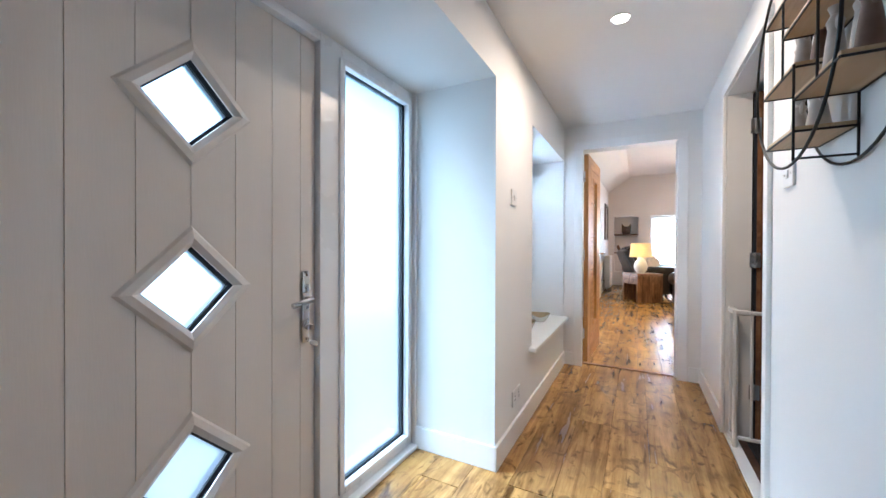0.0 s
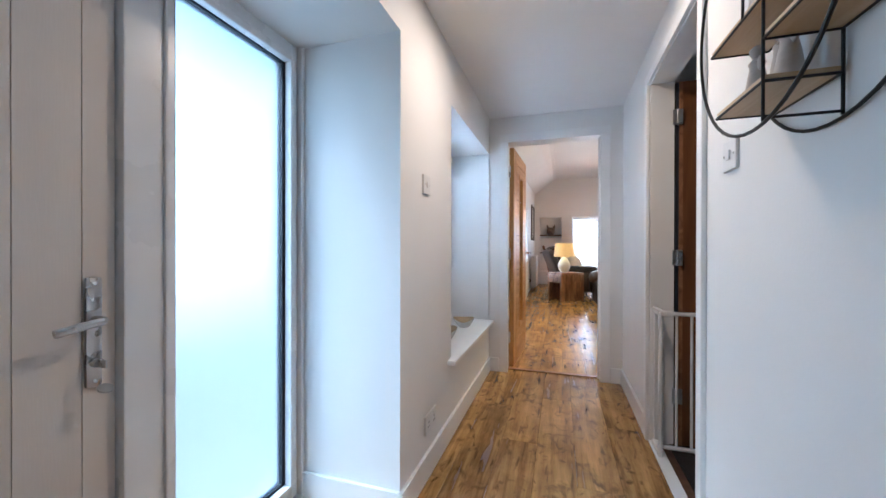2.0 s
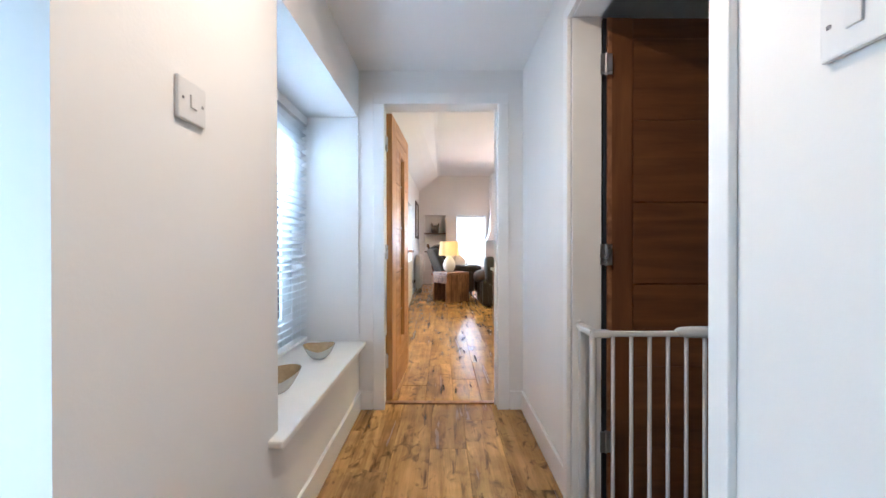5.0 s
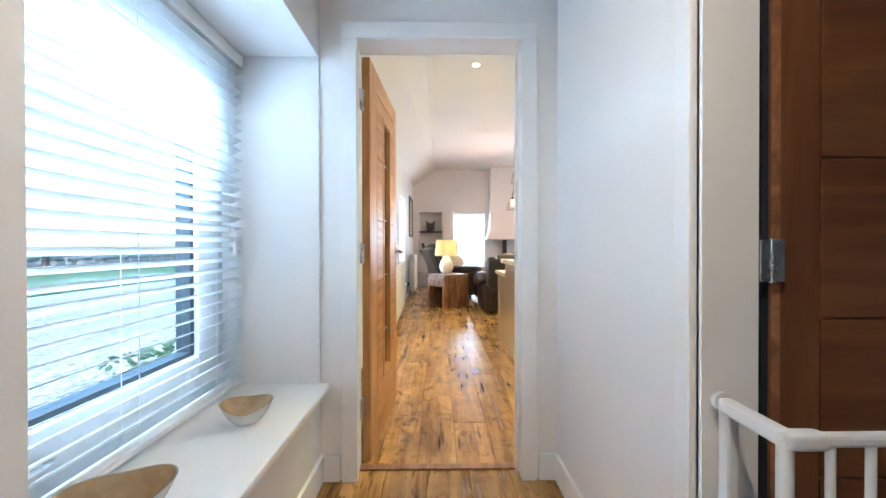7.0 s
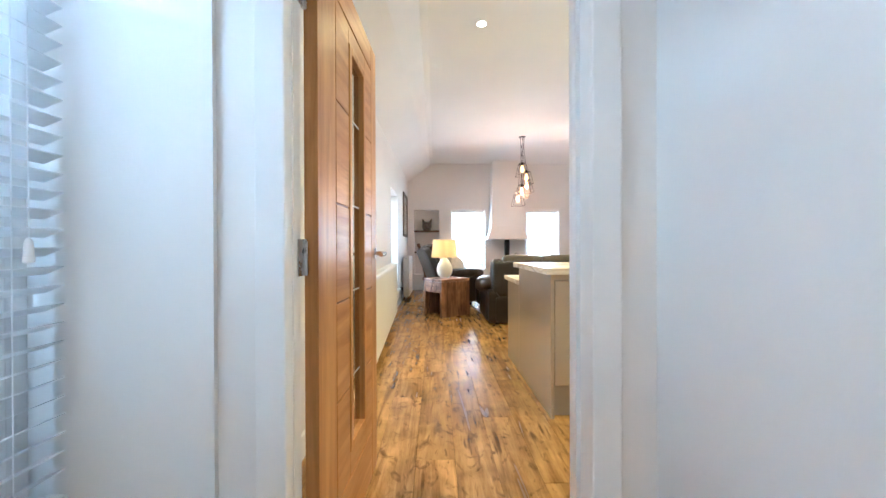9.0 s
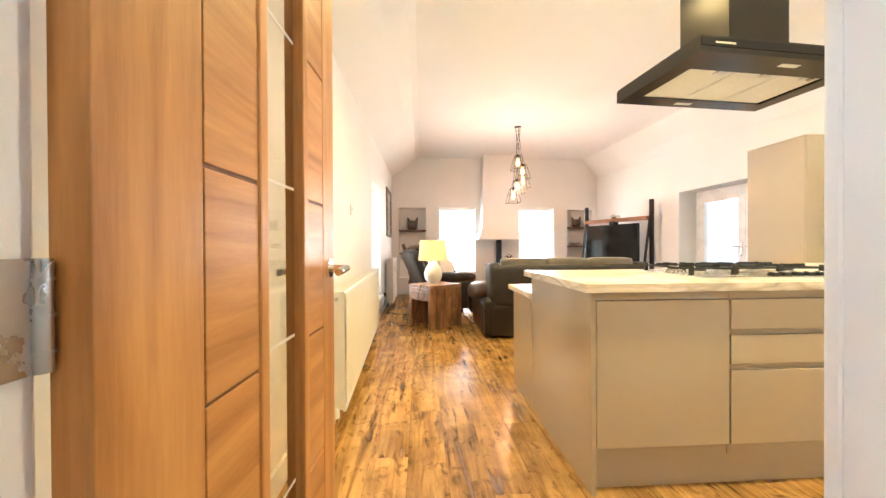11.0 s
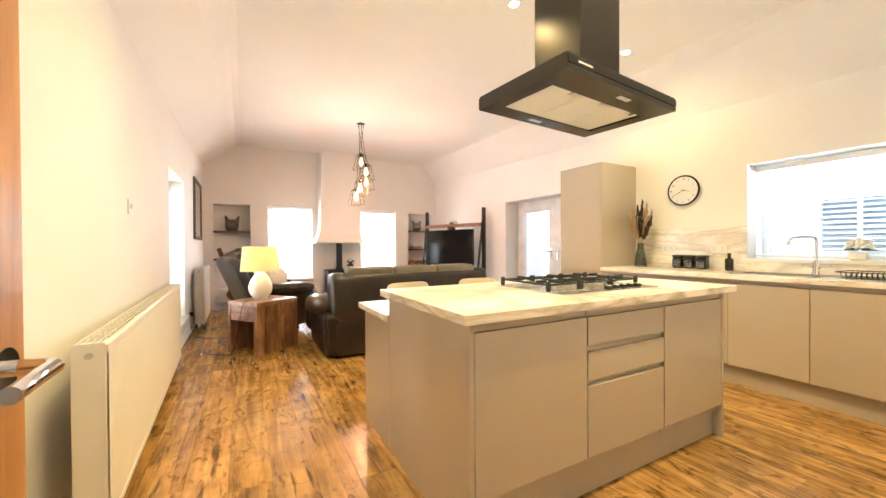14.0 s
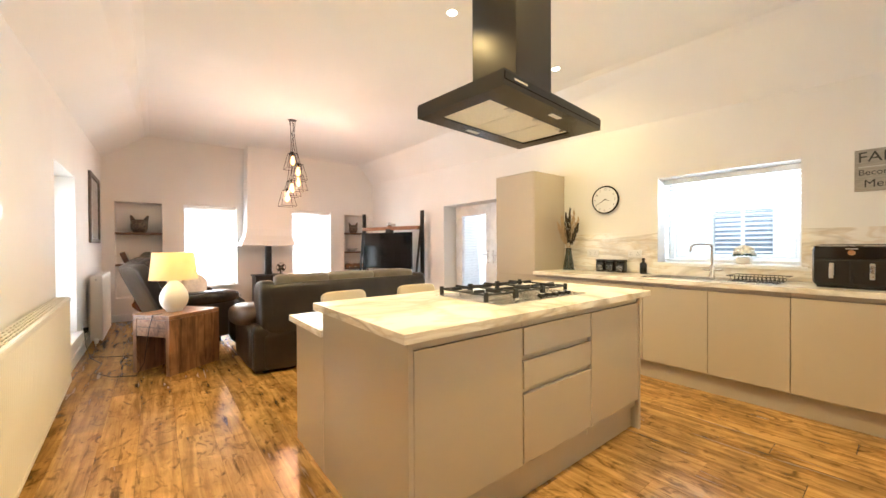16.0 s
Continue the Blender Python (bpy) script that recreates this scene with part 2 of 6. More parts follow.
# Brown lightened in the colour itself, for window light on cushions and pads.
LEATHER_LIT = mk("window_lit_leather", (0.075, 0.050, 0.036), 0.30, vary=0.2, scale=5, bump=0.35, bump_scale=140)
LEATHER_SHEEN = mk("glossy_brown_black_leather", (0.036, 0.026, 0.020), 0.24, vary=0.35, scale=4, bump=0.35, bump_scale=140)
STOOLSKIN = mk("stone_grey_leatherette", (0.42, 0.37, 0.30), 0.5, vary=0.06, bump=0.2, bump_scale=160)
STEEL = mk("brushed_steel", (0.62, 0.61, 0.59), 0.26, 1.0, vary=0.05, scale=8, stretch=(1, 30, 30))
CHROME = mk("chrome", (0.80, 0.80, 0.80), 0.08, 1.0, vary=0.02)
SATIN = mk("satin_nickel", (0.52, 0.51, 0.50), 0.28, 1.0, vary=0.05, scale=20)
BLACK = mk("black_metal", (0.012, 0.012, 0.012), 0.42, 0.3, vary=0.2, scale=20)
CASTIRON = mk("cast_iron", (0.02, 0.02, 0.02), 0.6, 0.2, vary=0.2, bump=0.3, bump_scale=200)
HOODSTEEL = mk("black_brushed_steel", (0.085, 0.080, 0.072), 0.24, 1.0, vary=0.03, scale=6, stretch=(20, 20, 0.5))
FILTER = mk("aluminium_mesh_filter", (0.66, 0.64, 0.60), 0.45, 0.6, vary=0.08, scale=120, bump=0.8, bump_scale=420)
PLASTIC = mk("white_plastic", (0.72, 0.72, 0.71), 0.35, vary=0.01)
BLACKPLASTIC = mk("gloss_black_plastic", (0.010, 0.010, 0.011), 0.22, vary=0.1)
RADPAINT = mk("radiator_enamel", (0.76, 0.74, 0.69), 0.32, vary=0.015, scale=3)
CERAMIC = mk("white_ceramic", (0.80, 0.77, 0.71), 0.30, vary=0.03, scale=9, bump=0.08, bump_scale=50)
PEARL = mk("pearl_glaze", (0.66, 0.64, 0.60), 0.18, 0.25, vary=0.08, scale=14)
GOLDGLAZE = mk("pale_gold_crackle_glaze", (0.50, 0.37, 0.21), 0.22, 0.35, vary=0.12, scale=30)
SHADE = cloth("cream_linen_shade", (0.84, 0.72, 0.50), 0.5)
SLATS = cloth("white_blind_slat", (0.85, 0.86, 0.87), 0.22)
STONE_GREY = mk("figurine_resin", (0.50, 0.45, 0.40), 0.7, vary=0.12, scale=25)
BROWNRESIN = mk("figurine_brown", (0.14, 0.085, 0.06), 0.7, vary=0.2, scale=25)
BUST = mk("dark_mosaic_glaze", (0.03, 0.024, 0.02), 0.3, 0.2, vary=0.5, scale=38, second=(0.20, 0.16, 0.12), bump=0.4, bump_scale=120)
SMOKEGLASS = glass("smoked_glass", (0.42, 0.48, 0.50))
CLEAR = glass("clear_glass", (0.97, 0.99, 0.98))
# Beige-grey tint stands in for shade on the wall behind the open leaf.
DIMMED_DOORGLASS = glass("door_glass", (0.74, 0.70, 0.62))
DUSK = mk("dim_window_interior", (0.30, 0.37, 0.44), 0.3)
FROST = glass("frosted_glass", (0.84, 0.95, 0.99), 0.6)
BULBGLASS = glowing("amber_filament_glow", (1.0, 0.42, 0.10), 3.2)
SPOTGLASS = glowing("downlight_lens", (1.0, 0.86, 0.66), 10)
SCREEN = mk("dark_screen", (0.004, 0.005, 0.006), 0.10, vary=0.1)
PAMPAS = mk("beige_pampas", (0.46, 0.34, 0.21), 0.9, vary=0.15, scale=40)
PAMPAS_DARK = mk("black_pampas", (0.03, 0.022, 0.018), 0.9, vary=0.2, scale=40)
PETAL = mk("white_petal", (0.80, 0.77, 0.66), 0.7, vary=0.04)
LEAF = mk("green_leaf", (0.05, 0.10, 0.03), 0.6, vary=0.3, scale=12)
CARPET = mk("charcoal_carpet", (0.022, 0.020, 0.020), 0.95, vary=0.2, scale=60, bump=0.8, bump_scale=260)
GRAVEL = mk("pale_gravel", (0.17, 0.155, 0.135), 0.9, vary=0.0, scale=22, bump=1.0, bump_scale=30, second=(0.60, 0.55, 0.48))
GRASS = mk("lawn", (0.07, 0.13, 0.025), 0.9, vary=0.25, scale=9, bump=0.6, bump_scale=60)
DRYSTONE = mk("grey_field_stone", (0.24, 0.23, 0.21), 0.85, vary=0.3, scale=5, bump=0.6, bump_scale=20)
HEATH = mk("brown_heath", (0.16, 0.10, 0.05), 0.9, vary=0.3, scale=0.6)
RENDER_WALL = mk("white_render", (0.72, 0.72, 0.70), 0.9, vary=0.04, bump=0.4, bump_scale=60)
SIGN = mk("grey_washed_sign_board", (0.36, 0.34, 0.30), 0.75, vary=0.12, scale=18, stretch=(1, 1, 8))
INK = mk("dark_grey_lettering", (0.05, 0.05, 0.048), 0.7)
MIRROR = mk("silvered_picture_glass", (0.35, 0.37, 0.36), 0.06, 1.0, vary=0.1)
FRAMEWOOD = mk("distressed_grey_frame", (0.14, 0.12, 0.10), 0.6, 0.2, vary=0.3, scale=30)
GUITARWOOD = wood("guitar_timber", (0.08, 0.035, 0.015), (0.25, 0.11, 0.04), 2, 0.25)
PALE_MARK = mk("pale_marking", (0.55, 0.54, 0.52), 0.6)
CUSHION = mk("pale_fabric", (0.74, 0.68, 0.60), 0.9, vary=0.08, scale=30, bump=0.4, bump_scale=300)

# ---- building helpers ----


def cube(bm, x0, y0, z0, x1, y1, z1, bevel=0.0):
    m = Matrix.Translation(((x0 + x1) / 2, (y0 + y1) / 2, (z0 + z1) / 2)) @ Matrix.Diagonal((x1 - x0, y1 - y0, z1 - z0, 1))
    r = bmesh.ops.create_cube(bm, size=1, matrix=m)
    if bevel:
        es = list({e for v in r["verts"] for e in v.link_edges})
        bmesh.ops.bevel(bm, geom=es, offset=bevel, segments=2, profile=0.6, affect='EDGES')
    return bm


def rod(bm, p, q, r, seg=10, r2=None):
    p, q = Vector(p), Vector(q)
    m = Matrix.Translation((p + q) / 2) @ (q - p).to_track_quat('Z', 'Y').to_matrix().to_4x4()
    bmesh.ops.create_cone(bm, cap_ends=True, segments=seg, radius1=r, radius2=r if r2 is None else r2, depth=(q - p).length, matrix=m)
    return bm


def tube(bm, pts, r, seg=8, closed=False):
    pts = [Vector(p) for p in pts]
    n = len(pts)
    rings, up = [], None
    for i, p in enumerate(pts):
        a = pts[(i - 1) % n] if (i or closed) else p
        b = pts[(i + 1) % n] if (i < n - 1 or closed) else p
        d = (b - a).normalized()
        if up is None:
            up = d.orthogonal().normalized()
        up = (up - d * up.dot(d)).normalized()
        side = d.cross(up)
        rings.append([bm.verts.new(p + (up * math.cos(t) + side * math.sin(t)) * r) for t in (2 * math.pi * k / seg for k in range(seg))])
    for i in range(n if closed else n - 1):
        A, B = rings[i], rings[(i + 1) % n]
        for k in range(seg):
            bm.faces.new((A[k], A[(k + 1) % seg], B[(k + 1) % seg], B[k]))
    if not closed:
        bm.faces.new(rings[0][::-1])
        bm.faces.new(rings[-1])
    return bm


def lathe(bm, profile, seg=28, at=(0, 0, 0)):
    rings = []
    for r, z in profile:
        rings.append([bm.verts.new((at[0] + r * math.cos(2 * math.pi * k / seg), at[1] + r * math.sin(2 * math.pi * k / seg), at[2] + z)) for k in range(seg)])
    for A, B in zip(rings, rings[1:]):
        for k in range(seg):
            bm.faces.new((A[k], A[(k + 1) % seg], B[(k + 1) % seg], B[k]))
    bm.faces.new(rings[0][::-1])
    bm.faces.new(rings[-1])
    return bm


def puff(bm, c, s, n=4.0, m=None, cuts=7):
    """A stuffed, rounded block: centre, half sizes, squareness."""
    start = len(bm.verts)
    r = bmesh.ops.create_cube(bm, size=2)
    es = list({e for v in r["verts"] for e in v.link_edges})
    bmesh.ops.subdivide_edges(bm, edges=es, cuts=cuts, use_grid_fill=True)
    bm.verts.ensure_lookup_table()
    for v in bm.verts[start:]:
        k = (abs(v.co.x) ** n + abs(v.co.y) ** n + abs(v.co.z) ** n) ** (1 / n)
        v.co = Vector((v.co.x / k * s[0], v.co.y / k * s[1], v.co.z / k * s[2]))
        if m:
            v.co = m @ v.co
        v.co += Vector(c)
    return bm


def mesh_of(name, bm, mat, smooth=False):
    bmesh.ops.recalc_face_normals(bm, faces=bm.faces)
    me = bpy.data.meshes.new(name)
    bm.to_mesh(me)
    bm.free()
    me.materials.append(mat)
    if smooth:
        me.polygons.foreach_set("use_smooth", [True] * len(me.polygons))
        me.set_sharp_from_angle(angle=radians(40))
    return me


def part(name, bm, mat, parent=None, label="", smooth=False):
    ob = new(name, mesh_of(name, bm, mat, smooth))
    if parent:
        ob.parent = parent
    return tagged(ob, label)


def box(name, x0, y0, z0, x1, y1, z1, mat, parent=None, bevel=0.0, label=""):
    return part(name, cube(bmesh.new(), x0, y0, z0, x1, y1, z1, bevel), mat, parent, label)


def thing(name, label, category, m=None, group="", kind=""):
    ob = new(name)
    ob.empty_display_size = 0.1
    ob.matrix_world = m if m else Matrix.Identity(4)
    return tagged(ob, label, category, group, kind)


def structure(name, bm, mat, label=""):
    return tagged(part(name, bm, mat), label, kind="structure")


def pierced(axis, c0, c1, u0, u1, z0, z1, holes=()):
    """A wall slab across axis x or y from c0 to c1, running u0..u1, with openings (ua, ub, za, zb)."""
    bm = bmesh.new()
    us = sorted({u0, u1, *[v for h in holes for v in h[:2]]})
    for ua, ub in zip(us, us[1:]):
        zs = [z0]
        for h in sorted(holes, key=lambda k: k[2]):
            if h[0] <= ua and ub <= h[1]:
                zs += [h[2], h[3]]
        zs.append(z1)
        for za, zb in zip(zs[::2], zs[1::2]):
            if zb - za > 1e-4:
                if axis == "x":
                    cube(bm, c0, ua, za, c1, ub, zb)
                else:
                    cube(bm, ua, c0, za, ub, c1, zb)
    bmesh.ops.remove_doubles(bm, verts=bm.verts, dist=1e-5)
    return bm


def lettering(name, text, size, m, mat, parent, depth=0.001):
    cu = bpy.data.curves.new(name, 'FONT')
    cu.body, cu.size, cu.extrude = text, size, depth
    tmp = bpy.data.objects.new(name, cu)
    me = bpy.data.meshes.new_from_object(tmp)
    bpy.data.objects.remove(tmp)
    me.materials.clear()
    me.materials.append(mat)
    ob = new(name, me)
    ob.parent = parent
    ob.matrix_basis = m
    return ob


# ---- the building ----
XL, XR, HC = -0.07, 1.003, 2.21          # hall walls and ceiling
DY, KY = 3.18, 3.30                      # the wall between hall and kitchen
KL, KR, KF = -0.22, 4.62, 11.45          # kitchen left, right and far walls
structure("wall_hall_left", pierced("x", -0.60, XL, 1.295, DY, 0, 2.4, [(2.0, 3.165, 0.42, 1.90)]), PAINT)
structure("wall_entrance", pierced("x", -0.66, XL, -1.8, 1.295, 0, 2.4, [(-0.56, 1.295, 0, 1.93)]), PAINT)
structure("wall_hall_right", pierced("x", XR, 1.12, -1.8, DY, 0, 2.4, [(1.485, 2.275, 0, 2.0)]), PAINT)
structure("wall_hall_back", pierced("y", -1.9, -1.8, -0.7, 1.2, 0, 2.4), PAINT)
structure("wall_between", pierced("y", DY, KY, -0.62, 5.0, 0, 3.5, [(0.070, 0.838, 0, 2.0)]), PAINT)
structure("wall_kitchen_left", pierced("x", -0.62, KL, KY, 11.9, 0, 3.5, [(7.92, 8.98, 0.30, 1.99)]), PAINT)
structure("wall_kitchen_right", pierced("x", KR, 5.02, KY, 11.9, 0, 3.5, [(3.953, 5.04, 1.02, 1.925), (6.84, 8.68, 0, 1.95)]), PAINT)
structure("wall_far", pierced("y", KF, 11.85, -0.62, 5.02, 0, 3.5, [(-0.06, 0.56, 0.38, 1.985), (0.865, 1.708, 0.50, 1.99), (2.735, 3.57, 0.50, 1.985), (3.892, 4.497, 0.38, 1.942)]), PAINT)
for ax, bx in ((-0.06, 0.56), (3.892, 4.497)):
    structure("alcove_back", cube(bmesh.new(), ax, 11.72, 0.38, bx, 11.84, 1.99), PAINT)
structure("ceiling_hall", cube(bmesh.new(), -0.66, -1.8, HC, 1.12, DY, 2.33), CEIL)


def coombed():
    """Flat middle with sloping sides, rising a little towards the far gable."""
    bm = bmesh.new()
    rows = []
    for y, eave, flat in ((KY - 0.02, 2.46, 3.065), (KF + 0.1, 2.70, 3.135)):
        pts = [(KL - 0.02, eave - 0.02), (KL + 0.30, eave + 0.21), (KL + 0.55, flat - 0.02), (KL + 0.62, flat), (KR - 0.44, flat), (KR - 0.35, flat - 0.02), (KR + 0.02, eave - 0.02)]
        low = [bm.verts.new((x, y, z)) for x, z in pts]
        high = [bm.verts.new((x, y, z + 0.12)) for x, z in pts]
        rows.append((low, high))
    (a, A), (b, B) = rows
    for i in range(len(a) - 1):
        bm.faces.new((a[i], a[i + 1], b[i + 1], b[i]))
        bm.faces.new((A[i], B[i], B[i + 1], A[i + 1]))
        bm.faces.new((a[i], A[i], A[i + 1], a[i + 1]))
        bm.faces.new((b[i], b[i + 1], B[i + 1], B[i]))
    bm.faces.new((a[0], b[0], B[0], A[0]))
    bm.faces.new((a[-1], A[-1], B[-1], b[-1]))
    return bm


cl = structure("ceiling_kitchen", coombed(), CEIL)
# side room behind the gate
structure("wall_side_room", pierced("x", 2.7, 2.8, 0.5, 3.18, 0, 2.4), PAINT)
structure("wall_side_room_near", pierced("y", 0.4, 0.5, 1.12, 2.8, 0, 2.4), PAINT)
structure("ceiling_side_room", cube(bmesh.new(), 1.12, 0.5, HC, 2.7, DY, 2.33), CEIL)
structure("floor_side_room", cube(bmesh.new(), 1.10, 0.5, -0.05, 2.7, DY, 0.004), CARPET)
structure("floor", cube(bmesh.new(), -0.62, -1.9, -0.10, 5.02, 11.9, -0.011), SHELFWOOD)


def skirting(name, p, q, inward, h=0.118, t=0.016):
    """A square-topped board with an eased edge along a wall from p to q."""
    (x0, y0), (x1, y1) = p, q
    ix, iy = inward
    bm = cube(bmesh.new(), min(x0, x1, x0 + ix * t, x1 + ix * t), min(y0, y1, y0 + iy * t, y1 + iy * t), 0.0,
              max(x0, x1, x0 + ix * t, x1 + ix * t), max(y0, y1, y0 + iy * t, y1 + iy * t), h, 0.003)
    structure(name, bm, GLOSS)


skirting("baseboard", (XL, 1.279), (XL, DY), (1, 0))
skirting("baseboard", (-0.52, 1.295), (XL + 0.016, 1.295), (0, -1))
skirting("baseboard", (XR, 2.33), (XR, DY), (-1, 0))
skirting("baseboard", (XR, -1.8), (XR, 1.43), (-1, 0))
skirting("baseboard", (XL + 0.016, DY), (0.02, DY), (0, -1))
skirting("baseboard", (0.915, DY), (XR - 0.016, DY), (0, -1))
skirting("baseboard", (KL, KY), (KL, KF), (1, 0))
skirting("baseboard", (KL + 0.016, KF), (KR - 0.016, KF), (0, -1))
skirting("baseboard", (KR, 8.68), (KR, KF), (-1, 0))


def architrave(name, axis, c0, c1, ua, ub, top, w=0.072, legs=(True, True)):
    bm = bmesh.new()

    def bar(u0, u1, z0, z1):
        if axis == "y":
            cube(bm, u0, c0, z0, u1, c1, z1, 0.004)
        else:
            cube(bm, c0, u0, z0, c1, u1, z1, 0.004)
    if legs[0]:
        bar(ua - w, ua, 0, top)
    if legs[1]:
        bar(ub, ub + w, 0, top)
    bar(ua - w, ub + w, top, top + w)
    structure(name, bm, GLOSS)


architrave("trim", "y", DY - 0.018, DY, 0.099, 0.835, 1.987)
architrave("trim", "y", KY, KY + 0.018, 0.080, 0.835, 1.987)
architrave("trim", "x", XR - 0.018, XR, 1.481, 2.279, 1.99, 0.05)
# door linings
for bm_args in ((0.067, DY, 0, 0.086, KY, 1.999), (0.836, DY, 0, 0.854, KY, 1.999), (0.086, DY, 1.988, 0.836, KY, 2.004),
                (0.086, KY - 0.06, 0, 0.090, KY - 0.045, 1.988), (0.824, KY - 0.06, 0, 0.836, KY - 0.045, 1.988)):
    structure("trim", cube(bmesh.new(), *bm_args), GLOSS)
for bm_args in ((XR, 2.265, 0, 1.12, 2.283, 2.0), (XR, 1.477, 0, 1.12, 1.495, 2.0), (XR, 1.495, 1.985, 1.12, 2.265, 2.003)):
    structure("trim", cube(bmesh.new(), *bm_args), GLOSS)
structure("trim", cube(bmesh.new(), 0.086, KY - 0.055, 0, 0.836, KY - 0.012, 0.009, 0.003), MANTEL, "wooden threshold strip between hall and kitchen")
structure("trim", cube(bmesh.new(), XR - 0.004, 1.495, 0, XR + 0.05, 2.265, 0.010, 0.003), GLOSS)

# ---- outside ----
structure("ground", cube(bmesh.new(), -1500, -1500, -0.30, 1500, 1500, -0.16), GRAVEL, "pale gravel drive reaching the horizon")
structure("lawn", cube(bmesh.new(), -17, -60, -0.162, -9.5, 140, -0.13), GRASS, "mown green lawn strip")
structure("heath", cube(bmesh.new(), -900, -600, -0.162, -18.2, 900, -0.12), HEATH)


def stone_wall():
    """Rough dry stone wall made of single stones along the lawn's far edge."""
    w = thing("stone_wall", "low dry stone wall of grey field stones beyond the lawn", "wall", pose(-17.6, 0, -0.13))
    rnd = random.Random(4)
    shapes = []
    for k in range(6):
        bm = bmesh.new()
        bmesh.ops.create_icosphere(bm, subdivisions=1, radius=1)
        for v in bm.verts:
            v.co *= rnd.uniform(0.75, 1.1)
        shapes.append(mesh_of("stone", bm, DRYSTONE))
    for i in range(60):
        for row in range(3):
            s = new("stone", shapes[rnd.randrange(6)])
            s.parent = w
            s.matrix_basis = Matrix.LocRotScale((rnd.uniform(-0.12, 0.12), 5 + i * 0.62 + rnd.uniform(-0.1, 0.1), 0.14 + row * 0.25), Euler((rnd.uniform(-.3, .3), rnd.uniform(-.3, .3), rnd.uniform(0, 3))), (0.26, rnd.uniform(0.3, 0.42), 0.17))


stone_wall()


def fence_post(x, y):
    p = thing("fence_post", "weathered square timber fence post at the lawn", "fence post", pose(x, y, -0.14))
    box("post", -0.08, -0.08, 0, 0.08, 0.08, 1.15, SHELFWOOD, p, 0.01)
    part("cap", rod(bmesh.new(), (0, 0, 1.15), (0, 0, 1.2), 0.11, 4, 0.02), SHELFWOOD, p)


fence_post(-16.5, 17.6)
fence_post(-16.5, 27.0)


def shrub(x, y):
    s = thing("shrub", "small green shrub growing beside the window", "shrub", pose(x, y, -0.16))
    rnd = random.Random(9)
    st = bmesh.new()
    for k in range(9):
        a = rnd.uniform(0, 6.28)
        tube(st, [(0, 0, 0), (0.1 * math.cos(a), 0.1 * math.sin(a), 0.25), (0.2 * math.cos(a), 0.2 * math.sin(a), 0.5 + rnd.uniform(-.1, .15))], 0.006, 5)
    part("stem", st, SHELFWOOD, s)
    bm = bmesh.new()
    for k in range(420):
        a, h = rnd.uniform(0, 6.28), rnd.uniform(0.12, 0.72)
        r = rnd.uniform(0.03, 0.24) * (1.1 - abs(h - 0.4))
        m = Matrix.Translation((r * math.cos(a), r * math.sin(a), h)) @ Euler((rnd.uniform(0, 6), rnd.uniform(0, 6), 0)).to_matrix().to_4x4() @ Matrix.Diagonal((0.014, 0.03, 0.004, 1))
        bmesh.ops.create_icosphere(bm, subdivisions=1, radius=1, matrix=m)
    tagged(part("foliage", bm, LEAF, s), kind="stuff")


shrub(-0.95, 3.35)


def outbuilding():
    """White wall with a window opposite the kitchen."""
    h = thing("outbuilding", "white rendered outbuilding with a slatted window", "building", pose(8.2, 0, -0.16))
    part("wall", pierced("x", 0, 0.3, 0.5, 13.0, 0, 3.6, [(4.75, 5.55, 1.22, 2.10)]), RENDER_WALL, h)
    box("roof", -0.25, 0.4, 3.6, 4.0, 13.1, 3.75, DRYSTONE, h, 0.02)
    w = box("window", 0.12, 4.75, 1.22, 0.16, 5.55, 2.10, DUSK, h)
    box("window_frame", 0.06, 5.12, 1.22, 0.12, 5.17, 2.10, UPVC, w)
    for k in range(11):
        box("slat", 0.07, 4.77, 1.24 + k * 0.08, 0.10, 5.53, 1.268 + k * 0.08, UPVC, w)


outbuilding()

# ---- entrance ----


def diamond_ring(bm, y, z, a, b, x0, x1):
    """A square standing on its corner, from half-diagonal a (inside) to b (outside), between depths x0 and x1."""
    corners = ((1, 0), (0, 1), (-1, 0), (0, -1))
    ring = []
    for cy, cz in corners:
        ring.append([bm.verts.new((x0, y + cy * b, z + cz * b)), bm.verts.new((x1 - 0.006, y + cy * (b - 0.012), z + cz * (b - 0.012))),
                     bm.verts.new((x1, y + cy * (a + 0.022), z + cz * (a + 0.022))), bm.verts.new((x1 - 0.012, y + cy * a, z + cz * a)), bm.verts.new((x0, y + cy * a, z + cz * a))])
    for i in range(4):
        A, B = ring[i], ring[(i + 1) % 4]
        for k in range(4):
            bm.faces.new((A[k], B[k], B[k + 1], A[k + 1]))


